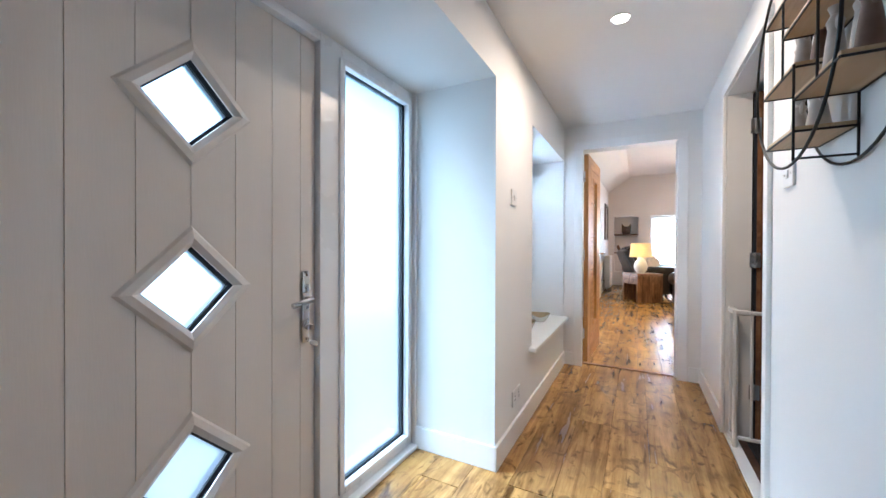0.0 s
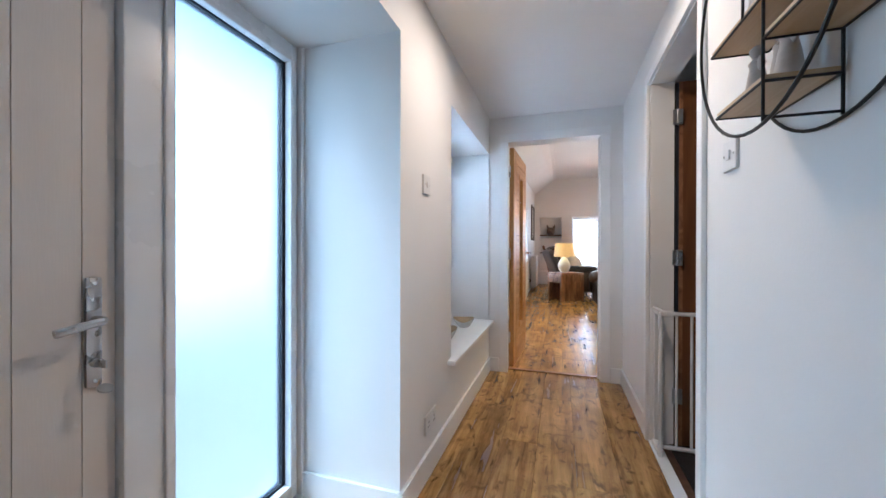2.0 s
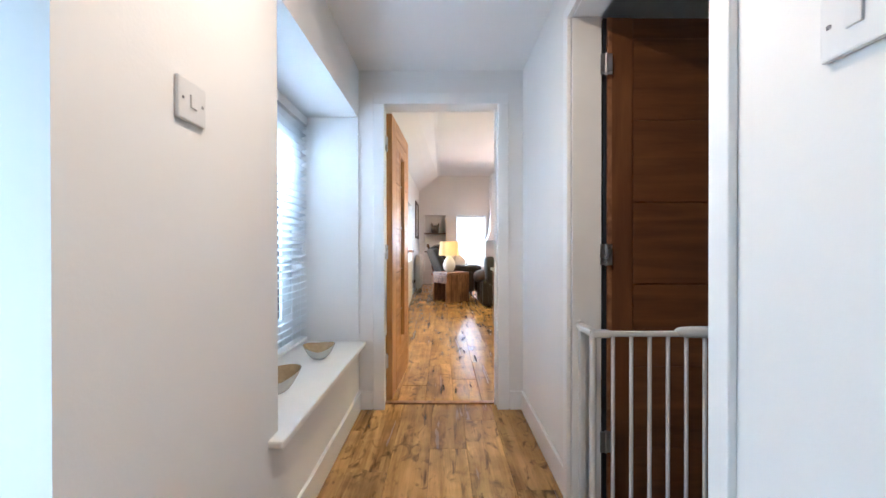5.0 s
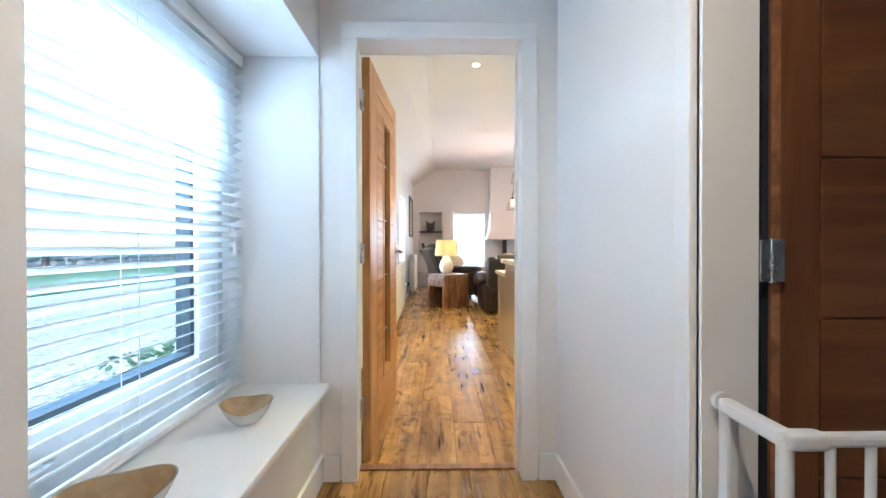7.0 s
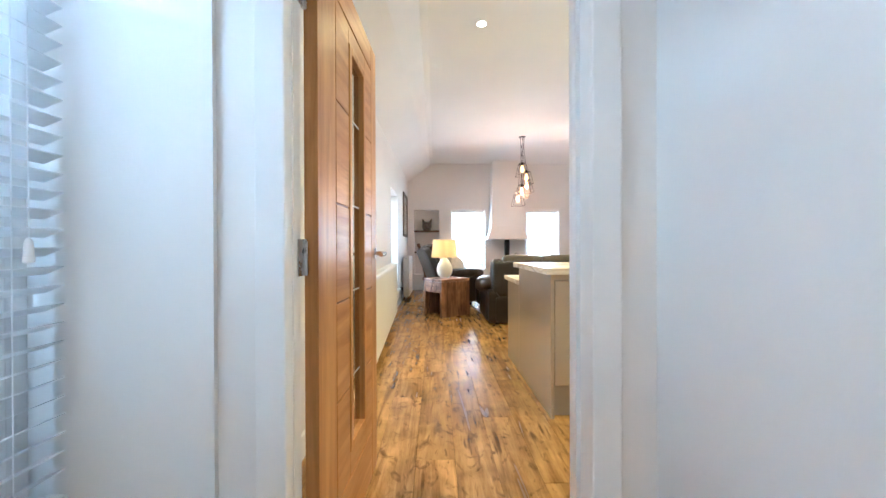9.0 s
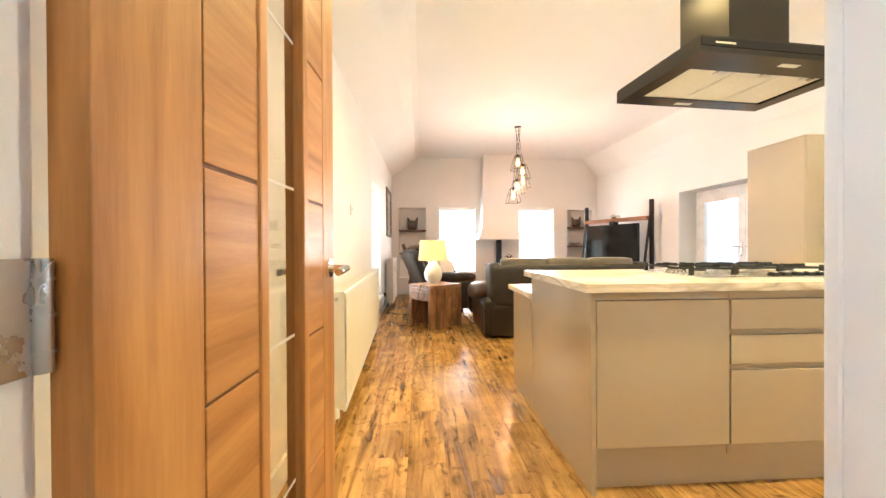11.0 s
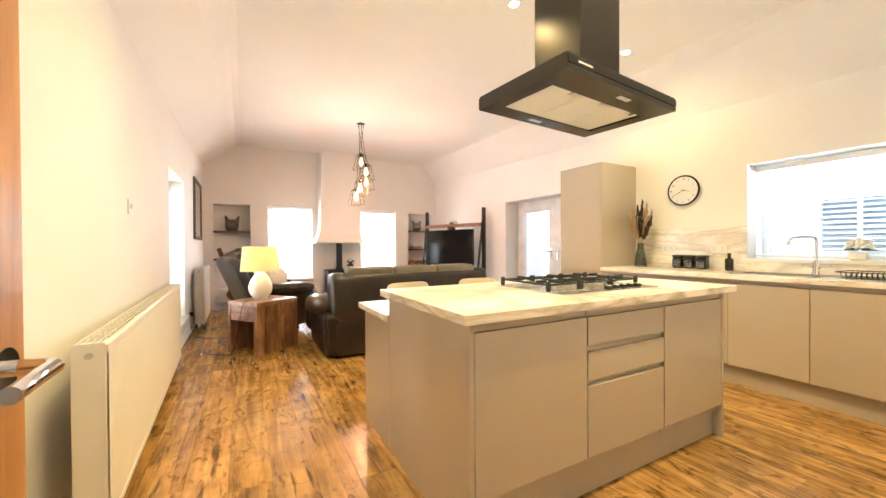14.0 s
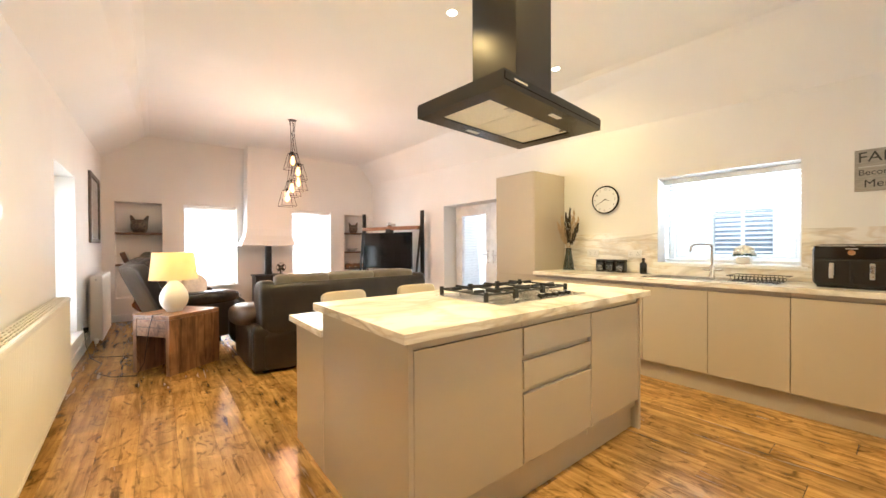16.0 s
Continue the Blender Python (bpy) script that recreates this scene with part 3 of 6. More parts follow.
def entrance():
    d = tagged(new("door_1"), "white composite front door with three diamond glass lights, closed", "front door", kind="structure")
    d.matrix_world = pose(-0.57, 0.190, 0.014)
    # boards between grooves; each is cut round the diamonds by the proud rings
    edges = [-0.45, -0.41, -0.28, -0.15, -0.02, 0.11, 0.24, 0.36, 0.43]
    ZS = (1.485, 0.96, 0.435)
    for y0, y1 in zip(edges, edges[1:]):
        bm = bmesh.new()
        # leave the diamonds open: columns of thin steps follow the slanting edges
        n = 10
        for k in range(n):
            a, b = y0 + 0.0011 + (y1 - y0 - 0.0022) * k / n, y0 + 0.0011 + (y1 - y0 - 0.0022) * (k + 1) / n
            mid = abs((a + b) / 2 + 0.02)
            half = 0.15 - mid
            cuts = [0.0]
            if half > 0:
                for z in sorted(ZS):
                    cuts += [z - half, z + half]
            cuts.append(1.876)
            for za, zb in zip(cuts[::2], cuts[1::2]):
                cube(bm, -0.05, a, za, 0, b, zb)
        bmesh.ops.remove_doubles(bm, verts=bm.verts, dist=1e-5)
        part("plank", bm, DOORSKIN, d)
    core = pierced("x", -0.052, -0.004, -0.45, 0.43, 0, 1.876, [(-0.20, 0.16, z - 0.18, z + 0.18) for z in sorted(ZS)])
    part("core", core, DOORSKIN, d)
    for z in ZS:
        bm = bmesh.new()
        diamond_ring(bm, -0.02, z, 0.122, 0.182, -0.002, 0.016)
        f = part("light_frame", bm, DOORSKIN, d)
        bm = bmesh.new()
        diamond_ring(bm, -0.02, z, 0.114, 0.126, -0.05, -0.012)
        part("gasket", bm, GASKET, f)
        bm = bmesh.new()
        v = [bm.verts.new((x, -0.02 + cy * 0.121, z + cz * 0.121)) for x in (-0.03, -0.026) for cy, cz in ((1, 0), (0, 1), (-1, 0), (0, -1))]
        bm.faces.new(v[:4])
        bm.faces.new(v[4:])
        for i in range(4):
            bm.faces.new((v[i], v[(i + 1) % 4], v[4 + (i + 1) % 4], v[4 + i]))
        g = part("pane", bm, FROST, f)
        g.visible_shadow = False
    hd = part("handle", cube(bmesh.new(), 0, 0.362, 0.72, 0.012, 0.396, 0.99, 0.008), SATIN, d, "satin steel lever handle", True)
    part("lever", tube(bmesh.new(), [(0.008, 0.379, 0.885), (0.045, 0.379, 0.885), (0.055, 0.37, 0.885), (0.055, 0.33, 0.88), (0.05, 0.285, 0.872)], 0.010), SATIN, hd, "", True)
    part("cylinder", rod(bmesh.new(), (0.01, 0.379, 0.78), (0.03, 0.379, 0.78), 0.011, 16), SATIN, hd, "", True)
    key = cube(bmesh.new(), 0.03, 0.377, 0.77, 0.055, 0.381, 0.79, 0.0015)
    rod(key, (0.05, 0.379, 0.72), (0.052, 0.379, 0.724), 0.016, 18)
    part("key", key, SATIN, hd, "key with a round fob in the lock")
    for z in (0.735, 0.975):
        part("screw", rod(bmesh.new(), (0.011, 0.379, z), (0.0135, 0.379, z), 0.005, 12), CHROME, hd)
    # frame round door and sidelight
    f = tagged(new("door_frame"), "white plastic frame round front door and sidelight", "door frame", kind="structure")
    for n, a in (("jamb", (-0.66, -0.56, 0, -0.545, -0.286, 1.93)), ("mullion", (-0.66, 0.624, 0, -0.545, 0.744, 1.93)), ("jamb", (-0.66, 1.243, 0, -0.545, 1.295, 1.93)),
                 ("head", (-0.66, -0.286, 1.895, -0.545, 0.624, 1.93)), ("head", (-0.66, 0.744, 1.862, -0.545, 1.243, 1.93)), ("sill", (-0.66, 0.744, 0, -0.545, 1.243, 0.075)),
                 ("threshold", (-0.66, -0.286, 0, -0.53, 0.624, 0.028))):
        box(n, *a, UPVC, f, 0.004)
    for n, a in (("bead", (-0.57, 0.724, 0.06, -0.535, 0.754, 1.875)), ("bead", (-0.57, 1.233, 0.06, -0.535, 1.262, 1.875)), ("bead", (-0.57, 0.754, 1.85, -0.535, 1.233, 1.88)), ("bead", (-0.57, 0.754, 0.055, -0.535, 1.233, 0.085))):
        box(n, *a, UPVC, f, 0.006)
    for n, a in (("gasket", (-0.60, 0.744, 0.075, -0.572, 0.762, 1.862)), ("gasket", (-0.60, 1.221, 0.075, -0.572, 1.243, 1.862)), ("gasket", (-0.60, 0.762, 1.846, -0.572, 1.221, 1.862)), ("gasket", (-0.60, 0.762, 0.075, -0.572, 1.221, 0.093))):
        box(n, *a, GASKET, f)
    box("cill_board", -0.56, 0.744, 0.0, -0.505, 1.285, 0.022, GLOSS, f, 0.006)
    box("edge_trim", -0.545, 1.277, 0.02, -0.518, 1.295, 1.93, UPVC, f, 0.003)
    g = tagged(box("window_1", -0.592, 0.754, 0.08, -0.586, 1.233, 1.858, FROST), "tall frosted glass sidelight beside the front door", "window", kind="structure")
    g.visible_shadow = False


entrance()


def wall_plate(name, label, category, m, w, h, extras):
    """A thin faceplate; local x across, z up, facing local -y."""
    t = thing(name, label, category, m)
    box("plate", -w / 2, -0.010, -h / 2, w / 2, 0.0, h / 2, PLASTIC, t, 0.004)
    for n, a, mat in extras:
        box(n, *a, mat, t, 0.0015)
    return t


sw = [("rocker", (-0.010, -0.014, -0.014, 0.010, -0.009, 0.014), PLASTIC), ("screw", (-0.034, -0.0112, -0.003, -0.028, -0.0095, 0.003), SATIN), ("screw", (0.028, -0.0112, -0.003, 0.034, -0.0095, 0.003), SATIN)]
sock = []
for sx in (-0.036, 0.036):
    sock += [("socket_slot", (sx - 0.003, -0.0106, 0.004, sx + 0.003, -0.0095, 0.013), GASKET), ("socket_slot", (sx - 0.013, -0.0106, -0.014, sx - 0.006, -0.0095, -0.009), GASKET),
             ("socket_slot", (sx + 0.006, -0.0106, -0.014, sx + 0.013, -0.0095, -0.009), GASKET), ("rocker", (sx - 0.008, -0.013, 0.02, sx + 0.008, -0.009, 0.034), PLASTIC)]
wall_plate("light_switch", "white light switch on the pale hall wall", "light switch", pose(XL, 1.575, 1.369, 0, 0, 90), 0.088, 0.088, sw)
wall_plate("light_switch", "white light switch under the round wall shelf", "light switch", pose(XR, 1.238, 1.347, 0, 0, -90), 0.088, 0.088, sw)
wall_plate("wall_socket", "white double wall socket low on hall wall", "socket", pose(XL, 1.637, 0.247, 0, 0, 90), 0.146, 0.088, sock)

# ---- hall window ----


def blind(name, label, m, w, h, pitch=0.0425, tilt=4, cords=(0.12, 0.5, 0.88), tassel=None):
    """Venetian blind hung from a headrail; local x across, y into the room, top at z = 0."""
    b = thing(name, label, "venetian blind", m)
    box("headrail", -w / 2, -0.03, -0.055, w / 2, 0.028, 0, GLOSS, b, 0.004)
    n = int((h - 0.11) / pitch)
    bm = bmesh.new()
    cube(bm, -w / 2 + 0.006, -0.0245, -0.0013, w / 2 - 0.006, 0.0245, 0.0013)
    me = mesh_of("slat", bm, SLATS)
    for k in range(n):
        s = new("slat", me)
        s.parent = b
        s.matrix_basis = pose(0, 0, -0.085 - k * pitch, tilt)
    box("bottom_rail", -w / 2 + 0.004, -0.026, -h, w / 2 - 0.004, 0.026, -h + 0.018, GLOSS, b, 0.004)
    for c in cords:
        for dy in (-0.026, 0.026):
            part("cord", rod(bmesh.new(), ((c - 0.5) * w, dy, -0.05), ((c - 0.5) * w, dy, -h + 0.01), 0.0012, 6), SLATS, b)
    if tassel:
        x, z = tassel
        part("pull_cord", rod(bmesh.new(), (x, 0.036, -0.05), (x, 0.036, z), 0.0012, 6), SLATS, b)
        part("tassel", lathe(bmesh.new(), [(0.003, 0), (0.007, -0.008), (0.010, -0.05), (0.006, -0.053)], 12, (x, 0.036, z)), GLOSS, b, "white cord tassel", True)
    return b


def casement(name, label, axis_pose, w, h, mullions=(), dark=False, glass_mat=None, sash=0.075, fr=0.05):
    """A window frame with sashes; local x across, y into the room, foot at z = 0."""
    c = tagged(new(name), label, "window", kind="structure")
    c.matrix_world = axis_pose
    fp = bmesh.new()
    for a in ((-w / 2, -0.035, 0, -w / 2 + fr, 0.035, h), (w / 2 - fr, -0.035, 0, w / 2, 0.035, h), (-w / 2 + fr, -0.035, 0, w / 2 - fr, 0.035, fr), (-w / 2 + fr, -0.035, h - fr, w / 2 - fr, 0.035, h)):
        cube(fp, *a, 0.004)
    part("window_frame", fp, UPVC, c)
    xs = [-w / 2 + fr, *mullions, w / 2 - fr]
    for a, b in zip(xs, xs[1:]):
        a, b = a + 0.004, b - 0.004
        sp = bmesh.new()
        z0, z1 = fr + 0.004, h - fr - 0.004
        for q in ((a, -0.03, z0, a + sash, 0.048, z1), (b - sash, -0.03, z0, b, 0.048, z1), (a + sash, -0.03, z0, b - sash, 0.048, z0 + sash), (a + sash, -0.03, z1 - sash, b - sash, 0.048, z1)):
            cube(sp, *q, 0.005)
        s = part("sash", sp, UPVC, c)
        gp = bmesh.new()
        e = 0.022
        a2, b2, y2, y3 = a + sash, b - sash, z0 + sash, z1 - sash
        for q in ((a2, -0.028, y2, a2 + e, 0.03, y3), (b2 - e, -0.028, y2, b2, 0.03, y3), (a2 + e, -0.028, y2, b2 - e, 0.03, y2 + e), (a2 + e, -0.028, y3 - e, b2 - e, 0.03, y3)):
            cube(gp, *q)
        part("gasket", gp, ANTHRACITE if dark else UPVC, s)
        p = part("pane", cube(bmesh.new(), a2 + e, -0.004, y2 + e, b2 - e, 0.002, y3 - e), glass_mat or CLEAR, s)
        p.visible_shadow = False
    return c


# facing +x: local x runs along -y
casement("window_2", "white framed hall window with dark gaskets", pose(-0.535, 2.5825, 0.44, 0, 0, -90), 1.165, 1.46, (), True, sash=0.13)
box("window_handle", -0.487, 2.30, 0.53, -0.462, 2.42, 0.552, SATIN, None, 0.006)
tagged(bpy.data.objects["window_handle"], "satin metal casement handle on hall window sash", "window handle")
blind("venetian_blind", "white venetian blind with open slats in hall window", pose(-0.425, 2.585, 1.895, 0, 0, -90), 1.145, 1.43, 0.0425, 22, (0.1, 0.5, 0.9), (-0.48, -0.82))
structure("window_sill", cube(bmesh.new(), -0.50, 1.93, 0.42, -0.022, 3.17, 0.447, 0.008), GLOSS, "white painted window board")


def bowl(p, r, turn, label):
    """Shell-shaped dish with a pointed, dipping rim."""
    b = thing("decorative_bowl", label, "bowl", pose(*p, 0, 0, turn), group="bowls on the sill")
    seg, rings = 40, 9

    def shell(inner):
        bm = bmesh.new()
        grid = []
        for i in range(rings + 1):
            u = i / rings
            row = []
            for k in range(seg):
                t = 2 * math.pi * k / seg
                front = max(0, -math.sin(t)) ** 2
                rim = 1 + 0.16 * math.cos(2 * t) - 0.04 * front
                rad = r * (0.28 + 0.72 * u ** 0.75) * (1 + (rim - 1) * u)
                hgt = r * 0.95 * u ** 1.6 * (1 + u * (0.10 * math.cos(2 * t) + 0.16 * max(0, math.sin(t)) - 0.26 * front))
                d = 0.004 if inner else 0
                row.append(bm.verts.new(((rad - d) * math.cos(t), (rad - d) * math.sin(t) * 0.85, hgt + (d if u < 0.5 else 0.0005))))
            grid.append(row)
        for A, B in zip(grid, grid[1:]):
            for k in range(seg):
                bm.faces.new((A[k], A[(k + 1) % seg], B[(k + 1) % seg], B[k]))
        bm.faces.new(grid[0])
        return bm
    part("outside", shell(False), PEARL, b, "pearl glazed outside", True)
    part("inside", shell(True), GOLDGLAZE, b, "pale gold crackled inside", True)


bowl((-0.20, 2.79, 0.448), 0.074, 12, "pearl and gold shell-shaped bowl on the window sill")
bowl((-0.225, 2.31, 0.448), 0.092, 25, "larger pearl and gold shell-shaped bowl on sill")

# ---- round wall shelf ----


def ring_shelf():
    R, cy, cz = 0.275, 0.825, 1.578
    s = thing("wall_shelf", "round black wire wall shelf with pale wooden boards", "wall shelf", pose(XR, cy, cz))
    for x in (-0.122, -0.008):
        part("hoop", tube(bmesh.new(), [(x, R * math.cos(t), R * math.sin(t)) for t in (2 * math.pi * k / 48 for k in range(48))], 0.0036, 8, True), BLACK, s, "", True)
    for y0, y1, z in ((-0.035, 0.175, -0.195), (-0.035, 0.205, -0.037), (-0.27, -0.035, -0.118), (-0.17, 0.045, 0.068), (-0.1, 0.19, 0.165)):
        b = box("board", -0.121, y0, z, -0.008, y1, z + 0.012, PLY, s, 0.001)
        bm = bmesh.new()
        for x in (-0.122, -0.008):
            tube(bm, [(x, y0, z), (x, y1, z)], 0.0030, 6)
        for y in (y0, y1):
            tube(bm, [(-0.122, y, z), (-0.008, y, z)], 0.0030, 6)
        part("wire", bm, BLACK, b)
    for y, z0, z1 in ((-0.035, -0.268, -0.03), (0.045, -0.037, 0.165), (-0.17, -0.118, 0.165)):
        for x in (-0.122, -0.008):
            part("upright", rod(bmesh.new(), (x, y, z0), (x, y, z1), 0.0030, 8), BLACK, s)
    part("stay", rod(bmesh.new(), (-0.122, -0.035, -0.262), (-0.008, -0.035, -0.262), 0.0028, 8), BLACK, s)
    k = 0
    for y, z, h in ((0.125, -0.183, 0.125), (0.06, -0.183, 0.13), (0.005, -0.183, 0.12), (0.165, -0.025, 0.15), (0.10, -0.025, 0.175), (0.035, -0.025, 0.16), (-0.08, -0.106, 0.2), (-0.16, -0.106, 0.19), (-0.225, -0.106, 0.16)):
        bm = lathe(bmesh.new(), [(0.022, 0), (0.024, 0.01 * h / .15), (0.017, 0.45 * h), (0.013, 0.62 * h), (0.016, 0.70 * h), (0.008, 0.78 * h), (0.013, 0.86 * h), (0.014, 0.93 * h), (0.006, h)], 14)
        for sgn in (-1, 1):
            bmesh.ops.create_uvsphere(bm, u_segments=8, v_segments=6, radius=1, matrix=Matrix.Translation((0, sgn * 0.017, 0.66 * h)) @ Matrix.Diagonal((0.007, 0.010, 0.017, 1)))
        f = part("figurine", bm, (STONE_GREY, STONE_GREY, BROWNRESIN)[k % 3] if k > 2 else STONE_GREY, None, "", True)
        f.matrix_world = pose(XR - 0.064 + (k % 2) * 0.015, cy + y, cz + z)
        tagged(f, "small brown resin figurine on the round wall shelf" if k > 2 and k % 3 == 2 else "small pale grey resin figurine on round wall shelf", "figurine", "figurines on the shelf")
        k += 1


ring_shelf()

# ---- doors ----


def hinge(parent, p, m=None):
    bm = rod(bmesh.new(), (p[0], p[1], p[2] - 0.05), (p[0], p[1], p[2] + 0.05), 0.008, 12)
    for z in (-0.032, 0, 0.032):
        rod(bm, (p[0], p[1], p[2] + z - 0.001), (p[0], p[1], p[2] + z + 0.001), 0.0095, 12)
    h = part("hinge", bm, SATIN, parent, "steel butt hinge", True)
    q = cube(bmesh.new(), p[0] - 0.004, p[1] - 0.036, p[2] - 0.05, p[0] - 0.001, p[1], p[2] + 0.05)
    part("hinge_plate", q, SATIN, h)
    return h


def glazed_door():
    """Oak leaf, hung at its local origin; local y along the leaf, x through it."""
    d = tagged(new("door_2"), "oak internal door with a tall glass strip, standing open", "door", kind="structure")
    d.matrix_world = pose(0.089, KY + 0.02, 0.006, 0, 0, -3.0)
    T, W, H = 0.040, 0.757, 1.975
    g = 0.0035
    lo, hi, s0, s1 = 0.160, 0.657, 0.325, 0.522
    zs = [0.21, 0.54, 0.865, 1.190, 1.525, 1.86]
    box("stile", 0, 0, 0, T, lo - g, H, OAK, d, 0.002)
    box("stile", 0, hi + g, 0, T, W, H, OAK, d, 0.002)
    box("core", 0.004, lo - g, 0.004, T - 0.004, s0, H - 0.004, OAK_DARK, d)
    box("core", 0.004, s1, 0.004, T - 0.004, hi + g, H - 0.004, OAK_DARK, d)
    box("core", 0.004, s0, 0.004, T - 0.004, s1, 0.30, OAK_DARK, d)
    box("core", 0.004, s0, 1.79, T - 0.004, s1, H - 0.004, OAK_DARK, d)
    box("rail", 0, lo, 0, T, hi, 0.21 - g, OAK_ACROSS, d, 0.002)
    box("rail", 0, lo, 1.86 + g, T, hi, H, OAK_ACROSS, d, 0.002)
    for a, b in zip(zs, zs[1:]):
        box("panel", 0, lo, a + g, T, s0 - 0.02, b - g, OAK_ACROSS, d, 0.002)
        box("panel", 0, s1 + 0.02, a + g, T, hi, b - g, OAK_ACROSS, d, 0.002)
    box("panel", 0, s0 - 0.02, 0.21 + g, T, s1 + 0.02, 0.30, OAK_ACROSS, d, 0.002)
    box("panel", 0, s0 - 0.02, 1.79, T, s1 + 0.02, 1.86 - g, OAK_ACROSS, d, 0.002)
    for a in ((-0.004, s0 - 0.018, 0.302, T + 0.004, s0 + 0.012, 1.788), (-0.004, s1 - 0.012, 0.302, T + 0.004, s1 + 0.018, 1.788), (-0.004, s0 + 0.012, 0.302, T + 0.004, s1 - 0.012, 0.33), (-0.004, s0 + 0.012, 1.76, T + 0.004, s1 - 0.012, 1.788)):
        box("bead", *a, OAK, d, 0.004)
    p = box("pane", 0.016, s0 + 0.011, 0.329, 0.022, s1 - 0.011, 1.761, DIMMED_DOORGLASS, d)
    p.visible_shadow = False
    # Pale bars paint the reflections that cross the pane.
    for z in (0.55, 0.88, 1.21, 1.54):
        box("reflection_line", 0.0225, s0 + 0.02, z - 0.003, 0.0235, s1 - 0.02, z + 0.003, PALE_MARK, p)
    for x, sg in ((T, 1), (0, -1)):
        hd = part("handle", rod(bmesh.new(), (x, 0.70, 1.02), (x + sg * 0.009, 0.70, 1.02), 0.026, 24), CHROME, d, "polished chrome lever handle", True)
        part("lever", tube(bmesh.new(), [(x + sg * 0.008, 0.70, 1.02), (x + sg * 0.045, 0.70, 1.02), (x + sg * 0.055, 0.69, 1.02), (x + sg * 0.056, 0.60, 1.015)], 0.010, 10), CHROME, hd, "", True)
    box("latch_plate", 0.008, W - 0.001, 0.93, T - 0.008, W + 0.001, 1.11, SATIN, d)
    for z in (0.27, 1.02, 1.76):
        hinge(d, (0.005, -0.010, z))


def solid_door():
    d = tagged(new("door_3"), "solid oak side room door, coloured dark for shade, standing open", "door", kind="structure")
    d.matrix_world = pose(1.142, 2.262, 0.006, 0, 0, 0)
    T, W, H, g = 0.040, 0.757, 1.975, 0.003
    # Leaf takes the darkened oak: its shade is in the colour.
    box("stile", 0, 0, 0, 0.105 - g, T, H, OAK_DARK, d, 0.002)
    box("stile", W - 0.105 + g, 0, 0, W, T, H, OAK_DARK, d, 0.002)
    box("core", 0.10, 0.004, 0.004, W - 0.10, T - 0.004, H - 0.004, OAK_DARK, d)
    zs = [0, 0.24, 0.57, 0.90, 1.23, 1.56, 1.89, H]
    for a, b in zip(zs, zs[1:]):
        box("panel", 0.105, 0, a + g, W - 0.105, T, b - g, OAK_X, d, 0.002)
    for z in (0.27, 1.02, 1.78):
        h = part("hinge", rod(bmesh.new(), (-0.010, -0.014, z - 0.044), (-0.010, -0.014, z + 0.044), 0.0055, 12), SATIN, d, "steel butt hinge", True)
        for xa, xb in ((-0.034, -0.012), (-0.008, 0.014)):
            box("hinge_plate", xa, -0.0165, z - 0.042, xb, -0.0125, z + 0.042, SATIN, h, 0.001)
    # Paler timber strip paints the light caught by the leaf's edge.
    box("lit_edge", 0.0, -0.0025, 0, 0.018, -0.0002, H, MANTEL, d, 0.0006, "paler strip standing for light on the door's edge")
    # Black filler strip for the shade in the hinge gap.
    box("gap_shade", -0.014, 0.006, 0, 0, T, H, GASKET, d)


glazed_door()
solid_door()


def safety_gate():
    g = thing("safety_gate", "white metal child safety gate standing open in doorway", "safety gate", pose(1.012, 2.098, 0))
    top, low = 0.745, 0.055

    def bar(n, p, q, r, parent=g):
        return part(n, rod(bmesh.new(), p, q, r, 12), PLASTIC, parent, "", True)
    # fixed side against the jamb
    box("fixed_post", 0.005, 0.118, 0.0, 0.030, 0.143, top + 0.01, PLASTIC, g, 0.006)
    part("fixed_rail", cube(bmesh.new(), -0.006, 0.0, top - 0.012, 0.022, 0.128, top + 0.014, 0.006), PLASTIC, g)
    part("fixed_rail", cube(bmesh.new(), -0.006, 0.0, 0.015, 0.022, 0.128, 0.04, 0.006), PLASTIC, g)
    part("mount_cup", rod(bmesh.new(), (0.017, 0.143, top), (0.017, 0.154, top), 0.018, 14), PLASTIC, g)
    bar("hinge_post", (0.008, 0.004, 0.01), (0.008, 0.004, top), 0.012)
    # swinging leaf along +x
    leaf = part("leaf_rail", cube(bmesh.new(), 0.02, -0.010, top - 0.010, 0.70, 0.010, top + 0.010, 0.006), PLASTIC, g)
    box("lower_rail", 0.02, -0.009, low, 0.70, 0.009, low + 0.018, PLASTIC, leaf, 0.005)
    for k in range(10):
        bar("bar", (0.078 + k * 0.066, 0, low + 0.01), (0.078 + k * 0.066, 0, top - 0.005), 0.0068, leaf)
    hc = puff(bmesh.new(), (0.035, 0, top), (0.034, 0.014, 0.014), 5)
    part("hinge_cap", hc, PLASTIC, g, "", True)
    lc = puff(bmesh.new(), (0.40, 0, top + 0.006), (0.10, 0.020, 0.020), 3)
    part("latch", lc, PLASTIC, leaf, "moulded white gate latch", True)


safety_gate()


def downlight(x, y, z):
    d = thing("downlight", "recessed downlight with a bright metal ring in ceiling", "ceiling light", pose(x, y, z), group="downlights")
    part("bezel", lathe(bmesh.new(), [(0.046, 0.004), (0.046, -0.004), (0.041, -0.007), (0.036, -0.004), (0.036, 0.004)], 28), CHROME, d, "", True)
    part("lens", rod(bmesh.new(), (0, 0, -0.006), (0, 0, -0.001), 0.035, 24), SPOTGLASS, d)


for sx, sy, sz, power in SPOTS:
    downlight(sx, sy, sz)

# ---- kitchen island ----


